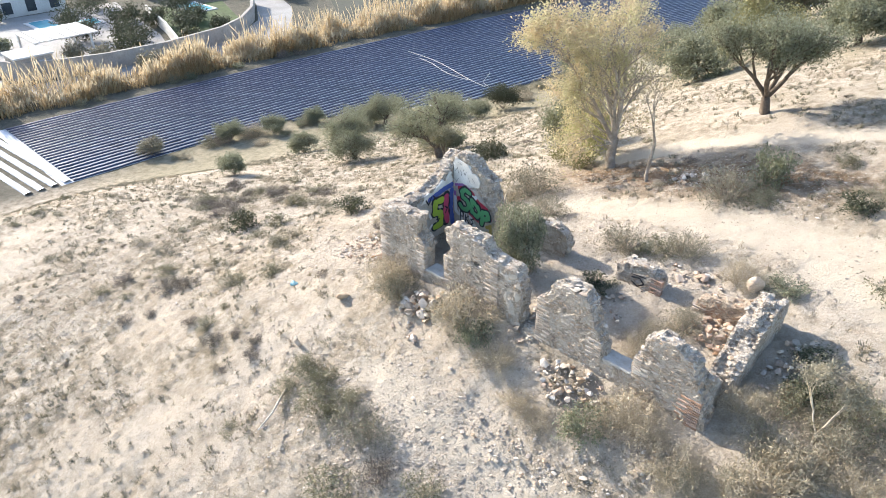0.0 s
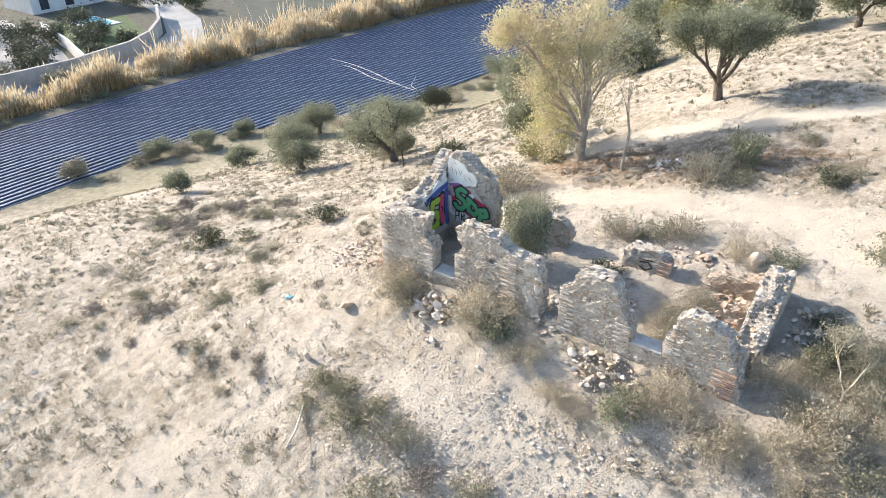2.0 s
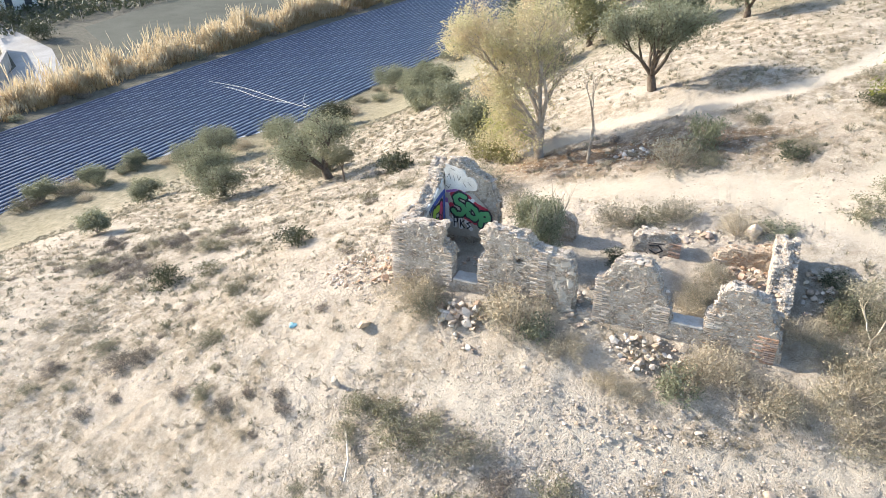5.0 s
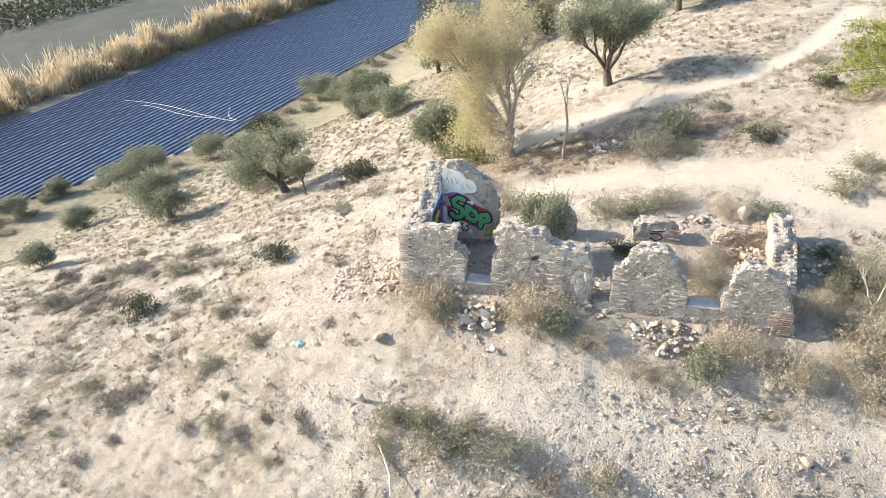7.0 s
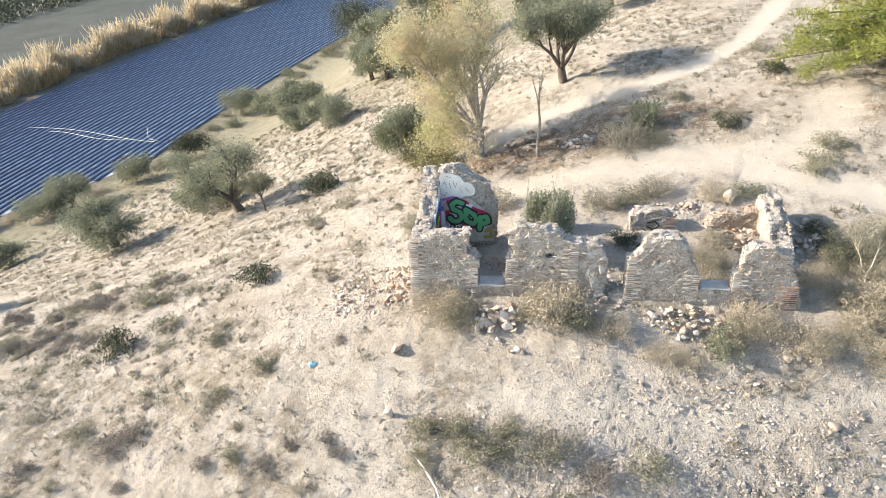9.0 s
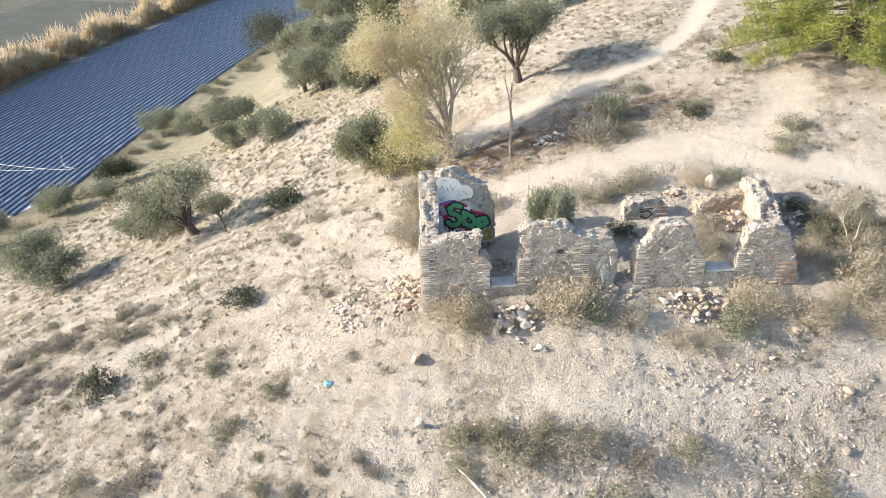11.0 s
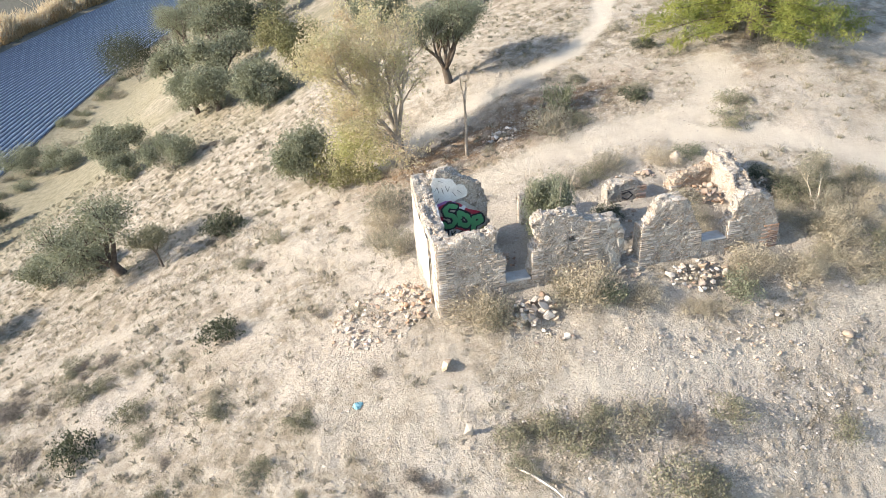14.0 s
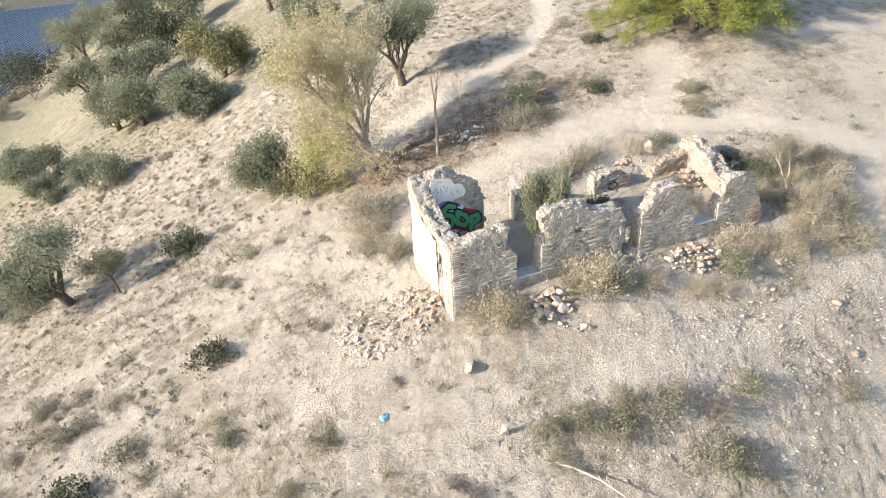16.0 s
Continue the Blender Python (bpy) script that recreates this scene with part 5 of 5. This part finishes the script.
def heap(label, cx, cy, rx, ry, count, lo, hi, material, seed, rise=0.25, base_z=None):
    """A fallen heap of stones, each its own piece."""
    rnd = random.Random(seed)
    pile = new("rubble_heap")
    pile.location = (cx, cy, top(cx, cy))
    for _ in range(count):
        a, r = rnd.uniform(0, 6.28), math.sqrt(rnd.random())
        x, y = cx + rx * r * math.cos(a), cy + ry * r * math.sin(a)
        s = rnd.uniform(lo, hi) * rnd.uniform(0.7, 1)
        z = top(x, y) + rise * (1 - r) * rnd.random() + 0.2 * s
        kind = rnd.choice((STONE_BROWN, STONE_BROWN, STONE_GREY, STONE, STONE_RED)) if material is STONE else material
        s *= rnd.choice((0.55, 0.75, 1.0))
        ob = part("stone", rnd.choice(STONES[kind.name]), pile)
        ob.matrix_basis = Matrix.Translation((x - cx, y - cy, z - top(cx, cy))) @ pose(0, 0, 0, rnd.uniform(-35, 35), rnd.uniform(-35, 35), rnd.uniform(0, 360)) @ Matrix.Diagonal((s, s, s * rnd.uniform(0.7, 1.1), 1))
    return tagged(pile, label, "rubble", "rubble heaps")


heap("spread of fallen pale stones beside the wall corner", -1.7, 1.3, 1.7, 1.4, 230, 0.09, 0.32, STONE, 1, 0.15)
heap("fallen reddish stones against the wall corner", -0.55, 1.1, 0.55, 0.9, 50, 0.16, 0.42, STONE_RED, 2, 0.3)
heap("heap of rounded pale stones below the gap", 2.7, -0.85, 0.8, 0.5, 70, 0.25, 0.58, STONE, 3, 0.5)
heap("few loose stones on the path edge", 2.9, -1.7, 0.9, 0.35, 14, 0.15, 0.4, STONE, 4, 0.05)
heap("fallen stones below the middle wall", 8.4, -0.75, 1.15, 0.6, 95, 0.1, 0.42, STONE, 5, 0.25)
heap("fallen rubble in the gap between walls", 6.2, 0.5, 0.45, 0.9, 30, 0.15, 0.4, STONE, 6, 0.15)
heap("brown fallen rubble inside the back corner", 10.5, 2.7, 0.75, 0.6, 60, 0.15, 0.4, STONE_RED, 7, 0.4)
heap("fallen rubble outside the thick wall", 12.5, 2.6, 0.6, 1.1, 60, 0.15, 0.4, STONE, 8, 0.15)
heap("stones lying behind the ruin", 8.9, 4.6, 1.3, 0.4, 30, 0.15, 0.4, STONE, 9, 0.1)
heap("old stone heap among leaf litter", 5.4, 10.6, 0.8, 0.5, 30, 0.15, 0.45, STONE, 10, 0.2)
heap("dark rubble on the room floor", 2.4, 1.5, 0.6, 0.5, 40, 0.1, 0.28, STONE_RED, 11, 0.15)
heap("loose rubble on the room floor", 7.4, 1.9, 0.8, 0.9, 50, 0.1, 0.3, STONE, 12, 0.1)
heap("row of stones along the path edge", 8.6, -3.1, 2.2, 0.5, 60, 0.08, 0.26, STONE, 13, 0.1)
heap("small group of stones by the wall corner", 11.0, -1.5, 0.6, 0.35, 12, 0.2, 0.42, STONE, 14, 0.1)


def boulder(label, x, y, size, seed, material=STONE_BROWN):
    bm = bmesh.new()
    bmesh.ops.create_icosphere(bm, subdivisions=3, radius=0.5)
    for v in bm.verts:
        d = 1 + 0.35 * wobble(v.co, 1.6, seed) + 0.10 * wobble(v.co, 5, seed)
        v.co = Vector((v.co.x * size[0], v.co.y * size[1], v.co.z * size[2])) * d
    me = bpy.data.meshes.new("boulder")
    bm.to_mesh(me), bm.free()
    me.materials.append(material)
    ob = new("boulder", me)
    ob.matrix_basis = pose(x, y, top(x, y) + size[2] * 0.3, 0, 0, seed * 50)
    return tagged(ob, label, "rock", "boulders")


def slab_rock(label, x, y, size, seed, turn, lean, material):
    ob = new("rock", hull_mesh("rock", seed, size, material, 16))
    ob.matrix_basis = pose(x, y, top(x, y) + size[2] * 0.32, lean, 0, turn)
    return tagged(ob, label, "rock", "boulders")


slab_rock("upright grey rock on bare ground", -0.17, -3.6, (0.34, 0.26, 0.56), 41, 20, 6, STONE_GREY)
slab_rock("angular slanting rock on bare ground", -0.25, -1.6, (0.60, 0.22, 0.44), 47, 60, 30, STONE_BROWN)
boulder("pale boulder on the gravel", 11.8, -3.4, (0.32, 0.26, 0.18), 3.1)
boulder("pale boulder beside the path", 11.2, -4.8, (0.30, 0.24, 0.18), 4.4)
boulder("pale slab of rock by the trail", 10.45, 4.9, (0.5, 0.4, 0.5), 5.0)
boulder("pale rock behind the bush", 6.5, 5.0, (0.45, 0.4, 0.4), 6.0)

# a crumpled blue bag and a fallen pole
bm = bmesh.new()
bmesh.ops.create_icosphere(bm, subdivisions=3, radius=0.5)
for v in bm.verts:
    d = 1 + 0.5 * wobble(v.co, 3.0, 7) + 0.25 * wobble(v.co, 8, 3)
    v.co = Vector((v.co.x * 0.27 * d, v.co.y * 0.2 * d, v.co.z * 0.13 * d))
me = bpy.data.meshes.new("plastic_bag")
bm.to_mesh(me), bm.free()
me.materials.append(plain_material("blue_film", (0.12, 0.34, 0.40), (0.28, 0.48, 0.52), 9, 25, 0.4, 0.6, 0.02, spec=0.5))
bag = new("plastic_bag", me)
bag.matrix_basis = pose(-2.95, -1.78, top(-2.95, -1.78) + 0.05, 0, 0, 30)
tagged(bag, "crumpled pale blue plastic bag on the ground", "bag")
pole = new("fallen_pole", tubes([[(Vector((0, 0, 0)), 0.035), (Vector((0.35, -0.5, 0.05)), 0.035), (Vector((0.7, -1.05, 0.03)), 0.028), (Vector((0.95, -1.7, 0.0)), 0.022)]], plain_material("bleached_wood", (0.62, 0.58, 0.52), (0.45, 0.40, 0.34), 5, 30), "fallen_pole", 6))
pole.location = (0.75, -4.7, top(0.9, -5.2) + 0.12)
tagged(pole, "bleached crooked pole lying in the scrub", "pole")

# ---------------------------------------------------------------- the field under black film
def row_mesh(x_off, y0, y1, wide, height, material):
    ys = np.arange(y0, y1 + 0.5, 1.0)
    prof = [(-0.5, 0.0), (-0.38, 0.75), (-0.15, 1.0), (0.15, 1.0), (0.38, 0.75), (0.5, 0.0)]
    verts, faces = [], []
    for k, y in enumerate(ys):
        for a, b in prof:
            jig = 0.03 * math.sin(y * 2.1 + x_off * 5) + 0.02 * math.sin(y * 5.3 + x_off)
            verts.append((float(bend(y)) + x_off + a * wide + jig, y, VALLEY + 0.03 + b * height * (1 + 0.15 * math.sin(y * 3.7 + x_off * 2))))
        if k:
            n = len(prof)
            faces += [((k - 1) * n + i, (k - 1) * n + i + 1, k * n + i + 1, k * n + i) for i in range(n - 1)]
    return mesh_of("planting_bed", verts, faces, material, True)


pitch = 0.66
rows_n = 41
for k in range(rows_n):
    off = -59.0 + 0.6 + k * pitch
    ys = np.arange(3.0, 160.0, 1.0)
    free = [y for y in ys if bend(y) + off < field_edge(y) - 0.6]
    if len(free) < 8:
        continue
    tagged(new("planting_bed", row_mesh(off, free[0], free[-1], 0.44, 0.11, FILM)), "long planting bed under dark blue-black plastic film", "crop row", "planting beds")
# headland beds, coloured white where the film glares
for k in range(4):
    verts, faces = [], []
    xs = np.arange(-57.5, -42.0, 0.5)
    for i, x in enumerate(xs):
        for a, b in ((-0.3, 0), (-0.2, 0.14), (0.2, 0.14), (0.3, 0)):
            verts.append((x, 2.0 - k * 1.0 + a + 0.08 * (x + 50) , VALLEY + 0.04 + b * (1 + 0.2 * math.sin(x * 2 + k))))
        if i:
            faces += [((i - 1) * 4 + j, (i - 1) * 4 + j + 1, i * 4 + j + 1, i * 4 + j) for j in range(3)]
    tagged(new("headland_bed", mesh_of("headland_bed", verts, faces, GLARE_FILM, True)), "short headland bed under film whitened for its glare", "crop row", "headland beds")
# furrow soil between the beds
ys = np.arange(2.0, 160.0, 1.5)
verts, faces = [], []
for i, y in enumerate(ys):
    verts += [(float(bend(y)) - 58.72, y, VALLEY + 0.02), (float(field_edge(y)) - 0.75, y, VALLEY + 0.02)]
    if i:
        faces.append((2 * i - 2, 2 * i - 1, 2 * i + 1, 2 * i))
tagged(new("field", mesh_of("field", verts, faces, FURROW)), "pale furrowed soil of a vegetable field", "field", kind="structure")
# irrigation hoses across the beds
HOSE = plain_material("pale_hose", (0.72, 0.71, 0.66), (0.58, 0.56, 0.5), 4, 30, 0.5)
for k, (x0, y0, x1, y1) in enumerate([(-49.0, 46.5, -33.2, 43.5), (-46.0, 45.0, -36.0, 43.6), (-36.0, 46.5, -33.0, 43.0)]):
    line = []
    for i in range(24):
        t = i / 23
        line.append((Vector((x0 + (x1 - x0) * t, y0 + (y1 - y0) * t + 0.5 * math.sin(5 * t + k), VALLEY + 0.18)), 0.03))
    tagged(new("hose", tubes([line], HOSE, "hose", 6)), "pale irrigation hose lying across the beds", "hose", "irrigation hoses")

# reeds along the far bank: clumps of uneven height, lower and browner towards the field
REED_LOW = leaf_material("brown_reed", (0.34, 0.235, 0.12), (0.43, 0.31, 0.17), (0.25, 0.18, 0.095), 0.2)
rr = np.random.RandomState(23)


def reeds(name, label, n, near, deep, low, high, wide, material):
    ry = rr.uniform(-14, 165, n)
    rx = bend(ry) - near - rr.gamma(2.2, deep, n) + 0.9 * patches(ry, ry * 0, 0.9, 57)
    clump = np.clip(0.55 + 0.95 * patches(rx, ry, 0.9, 51) + 0.5 * patches(rx, ry, 3.0, 53), 0.0, 1.4)
    keep = rr.rand(n) < 0.25 + clump
    rx, ry, clump = rx[keep], ry[keep], np.clip(clump[keep], 0.35, 1.3)
    n = len(rx)
    h = rr.uniform(low, high, n) * clump
    a = rr.uniform(0, 6.28, n)
    lean = rr.normal(0, 0.17, (n, 2)) * h[:, None] + 0.10 * h[:, None] * np.stack([patches(rx, ry, 2.0, 54), patches(rx, ry, 2.0, 55)], 1)
    b = np.stack([rx, ry, np.full(n, VALLEY - 0.05)], 1)
    side = np.stack([np.cos(a), np.sin(a), 0 * a], 1) * wide
    tip = b + np.stack([lean[:, 0], lean[:, 1], h], 1)
    mid = b + np.stack([lean[:, 0] * 0.35, lean[:, 1] * 0.35, 0.6 * h], 1)
    v = np.stack([b - side, b + side, mid + side * 1.5, mid - side * 1.5, tip + side * 1.9, tip - side * 1.9, tip + np.stack([lean[:, 0] * 0.15, lean[:, 1] * 0.15, 0.16 * h], 1)], 1).reshape(-1, 3)
    i = np.arange(n)[:, None] * 7
    faces = np.concatenate([i + np.array([[0, 1, 2, 3]]), i + np.array([[3, 2, 4, 5]])]).tolist() + (i + np.array([[5, 4, 6]])).tolist()
    tagged(new(name, mesh_of(name, v.tolist(), faces, material)), label, "reeds", kind="stuff")


reeds("reed_bed", "tall golden dry reeds along the field bank", 40000, 61.9, 0.95, 1.6, 3.2, 0.03, REED)
reeds("reed_fringe", "low brown fallen reeds at the edge of the bank", 15000, 61.0, 0.55, 0.5, 1.7, 0.03, REED_LOW)
for _ in range(16):
    y = rr.uniform(5, 120)
    shrub(("heath", "sage", "green")[rr.randint(3)], float(bend(y)) - 60.2 - rr.uniform(0, 0.8), y, rr.uniform(0.8, 1.7), rr.uniform(0.5, 0.8))

# ---------------------------------------------------------------- beyond the reeds: plots, lane, gardens and villas
PLOT = plain_material("grey_brown_plot", (0.085, 0.088, 0.07), (0.06, 0.062, 0.048), 0.3, 3, 0.95, 0.4, 0.05)
PAVING = plain_material("pale_paving", (0.36, 0.35, 0.335), (0.29, 0.28, 0.265), 0.4, 4, 0.85, 0.2, 0.02)
WHITEWASH = plain_material("whitewash", (0.62, 0.615, 0.605), (0.52, 0.515, 0.50), 0.6, 6, 0.8, 0.2, 0.02)
GARDEN_STONE = plain_material("garden_wall_stone", (0.40, 0.375, 0.345), (0.30, 0.28, 0.255), 0.8, 5, 0.9, 0.5, 0.03)
LAWN = plain_material("lawn", (0.085, 0.12, 0.045), (0.055, 0.08, 0.03), 0.8, 6, 0.9, 0.5, 0.04)
WATER = plain_material("pool_water", (0.12, 0.42, 0.50), (0.16, 0.48, 0.56), 0.5, 2, 0.08, 0.1, 0.01, spec=0.6)
AWNING = plain_material("pale_awning", (0.62, 0.60, 0.57), (0.52, 0.50, 0.47), 0.6, 6, 0.7)
DARK_GLASS = plain_material("dark_glass", (0.05, 0.06, 0.07), (0.03, 0.035, 0.04), 1, 8, 0.15, spec=0.6)


def block(name, x0, x1, y0, y1, z0, z1, material, bevel=0.04):
    bm = bmesh.new()
    bmesh.ops.create_cube(bm, size=1, matrix=Matrix.LocRotScale(((x0 + x1) / 2, (y0 + y1) / 2, (z0 + z1) / 2), None, (x1 - x0, y1 - y0, z1 - z0)))
    if bevel:
        bmesh.ops.bevel(bm, geom=bm.edges[:], offset=bevel, segments=1, affect="EDGES")
    me = bpy.data.meshes.new(name)
    bm.to_mesh(me), bm.free()
    me.materials.append(material)
    return me


def sheet(name, label, category, corners, z, material):
    ob = new(name, mesh_of(name, [(x, y, z) for x, y in corners], [tuple(range(len(corners)))], material))
    return tagged(ob, label, category, kind="structure")


V = VALLEY
sheet("pavement", "pale lane beside the garden wall", "pavement", [(-66.5, -12), (-65.8, 16), (-64.6, 36), (-67, 42), (-80, 51), (-118, 66), (-119, 59), (-86, 48.5), (-77, 43), (-70.2, 34), (-69.2, 22), (-70.4, 8), (-98, 6), (-98, -12)], V + 0.03, PAVING)
sheet("plot", "bare grey-brown farm plot", "field", [(-66.0, 50), (-62, 92), (-52, 128), (-80, 140), (-90, 96), (-86, 62)], V + 0.015, PLOT)


def wall_run(label, pts, height, thick, material):
    verts, faces = [], []
    for i, (x, y) in enumerate(pts):
        x0, y0 = pts[max(i - 1, 0)]
        x1, y1 = pts[min(i + 1, len(pts) - 1)]
        d = math.hypot(x1 - x0, y1 - y0)
        nx_, ny_ = -(y1 - y0) / d * thick / 2, (x1 - x0) / d * thick / 2
        verts += [(x - nx_, y - ny_, V - 0.1), (x + nx_, y + ny_, V - 0.1), (x + nx_, y + ny_, V + height), (x - nx_, y - ny_, V + height)]
        if i:
            a, b = 4 * i - 4, 4 * i
            faces += [(a, b, b + 3, a + 3), (a + 1, a + 2, b + 2, b + 1), (a + 3, b + 3, b + 2, a + 2)]
    n = len(verts)
    faces += [(0, 1, 2, 3), (n - 4, n - 1, n - 2, n - 3)]
    return tagged(new("garden_wall", mesh_of("garden_wall", verts, faces, material)), label, "wall", "garden walls")


wall_run("curving beige stone garden wall beside the lane", [(-77, 7.8), (-73, 9.4), (-71, 13.5), (-69.6, 18), (-69.0, 25), (-70.4, 33.5), (-73.0, 38.0), (-77.5, 42.5), (-86, 48)], 2.0, 0.4, GARDEN_STONE)
wall_run("white wall between two gardens", [(-70.5, 27.5), (-80, 30.5), (-92, 33.5)], 1.5, 0.3, AWNING)
sheet("terrace", "pale paved garden terrace", "pavement", [(-77, 8.4), (-72, 11), (-70, 18), (-69.4, 26), (-80, 29.5), (-104, 34), (-106, 8)], V + 0.06, PAVING)
sheet("lawn", "green garden lawn", "lawn", [(-70.6, 28.6), (-71, 33), (-78, 41), (-92, 46), (-96, 35)], V + 0.05, LAWN)
for x, y, w, d in [(-97, 20.5, 5, 2.6), (-94, 25.6, 3.4, 2.4), (-91, 40.5, 6.0, 3.4)]:
    pool = new("swimming_pool")
    pool.location = (x, y, V)
    part("rim", block("rim", -w / 2 - 0.5, w / 2 + 0.5, -d / 2 - 0.5, d / 2 + 0.5, 0.0, 0.18, WHITEWASH), pool)
    part("water", block("water", -w / 2, w / 2, -d / 2, d / 2, 0.1, 0.20, WATER, 0), pool, "turquoise water")
    tagged(pool, "small turquoise swimming pool with white rim", "swimming pool", "pools")
# pergola with a slatted awning roof
pergola = new("pergola")
pergola.location = (-80.0, 16.2, V)
for x, y in ((-3, -3.2), (3, -3.2), (-3, 3.2), (3, 3.2)):
    part("post", block("post", x - 0.12, x + 0.12, y - 0.12, y + 0.12, 0, 2.7, WHITEWASH, 0.02), pergola)
for k in range(10):
    y = -3.4 + k * 0.76
    part("roof_panel", block("roof_panel", -3.3, 3.3, y, y + 0.66, 2.7 + 0.02 * (k % 2), 2.84 + 0.02 * (k % 2), AWNING, 0.02), pergola)
tagged(pergola, "flat pergola roofed with pale panels", "pergola")
gate = new("garden_gatehouse")
gate.location = (-74.5, 11.2, V)
part("wall", block("wall", -1.9, 1.9, -2.0, 2.0, 0, 2.4, GARDEN_STONE), gate)
part("roof", block("roof", -2.1, 2.1, -2.2, 2.2, 2.4, 2.6, WHITEWASH), gate)
part("door", block("door", 1.86, 1.96, -0.2, 1.0, 0.2, 1.9, WHITEWASH, 0.02), gate, "white panel door")
tagged(gate, "low stone gatehouse with flat white roof", "building")
for x, y, w, d, h in [(-110, 22, 9, 10, 4.5), (-108, 44, 9, 12, 5.0), (-112, 66, 10, 11, 4.5)]:
    villa = new("villa")
    villa.location = (x, y, V)
    part("wall", block("wall", -w / 2, w / 2, -d / 2, d / 2, 0, h, WHITEWASH), villa)
    part("roof", block("roof", -w / 2 - 0.3, w / 2 + 0.3, -d / 2 - 0.3, d / 2 + 0.3, h, h + 0.35, WHITEWASH), villa)
    for k in range(3):
        yy = -d / 2 + (k + 0.5) * d / 3
        win = part("window", block("window", w / 2 - 0.05, w / 2 + 0.06, yy - 0.8, yy + 0.8, 0.4, 2.3, WHITEWASH, 0.02), villa)
        part("pane", block("pane", w / 2 + 0.03, w / 2 + 0.09, yy - 0.68, yy + 0.68, 0.52, 2.18, DARK_GLASS, 0), win)
    tagged(villa, "white flat-roofed villa with dark windows", "house", "villas")
# garden planting
for k, (x, y, wide, kind) in enumerate([(-74, 22.5, 4.2, "dark"), (-73.2, 19.0, 3.0, "grey"), (-77.5, 25.0, 4.4, "dark"), (-79, 33.0, 4.6, "dark"), (-82.5, 36.5, 4.0, "dark"), (-73.4, 30.5, 3.0, "dark"), (-76.4, 36.5, 2.8, "dark"), (-85, 31.5, 4.2, "dark"), (-90, 29.5, 3.4, "dark"), (-103, 16.0, 3.6, "dark"), (-102, 30, 5.0, "dark"), (-88, 12.0, 2.6, "green"), (-98, 11, 3.0, "dark"), (-66.2, 21.5, 3.2, "grey"), (-65.5, 25.5, 3.4, "grey"), (-95, 50, 5, "dark"), (-86, 54, 4.5, "dark"), (-100, 58, 6, "dark"), (-96, 26.5, 6.5, "dark"), (-86, 27.5, 5.5, "dark"), (-90, 37.5, 5.0, "dark"), (-84, 21, 5.0, "dark"), (-81, 25.5, 4.0, "dark"), (-92, 22, 4.5, "dark"), (-76, 16.5, 3.4, "grey")]):
    rnd, rng2 = random.Random(1500 + k), np.random.RandomState(1500 + k)
    base = new("garden_bush")
    base.location = (x, y, V)
    ln, tp = [], []
    for j in range(6):
        a = j * 1.05 + k
        grow(Vector((0, 0, 0)), Vector((0.6 * math.cos(a), 0.6 * math.sin(a), 0.85)), wide * 0.36, 0.04, 1, rnd, ln, tp, 0.7, 4, 0.7)
    part("framework", tubes(ln, TWIG, "framework", 3), base)
    tp = np.array([tuple(p) for p in tp])
    pk = tp[rng2.randint(0, len(tp), 1500)] + rng2.normal(0, wide * 0.10, (1500, 3))
    part("foliage", leaves(pk[pk[:, 2] > 0.02], 0.16, rng2, {"green": LEAF_OLIVE, "dark": LEAF_DARK, "grey": LEAF_GREY}[kind], "foliage"), base)
    tagged(base, "clipped dark green garden bush" if kind != "grey" else "bare grey bush beside the lane", "bush", "garden bushes")
# green crop beyond the bare plot
rc = np.random.RandomState(31)
n = 6000
line = rc.randint(0, 14, n)
cy = rc.uniform(52, 125, n)
cx = -91.5 - 1.3 * line + 0.13 * (cy - 60) + rc.normal(0, 0.22, n)
tagged(new("green_crop", leaves(np.stack([cx, cy, V + 0.2 + rc.rand(n) * 0.9], 1), 0.32, rc, LEAF_DARK, "green_crop", 0.6, 0.5)), "rows of tall dark green crop plants", "crop", kind="stuff")
for k in range(12):
    y = 54 + k * 5.5
    x = -90.2 + 0.13 * (y - 60)
    tagged(new("crop_stake", tubes([[(Vector((x, y, V - 0.1)), 0.05), (Vector((x, y, V + 1.8)), 0.04)]], TWIG, "crop_stake", 5)), "thin wooden stake at the crop edge", "stake", "crop stakes")
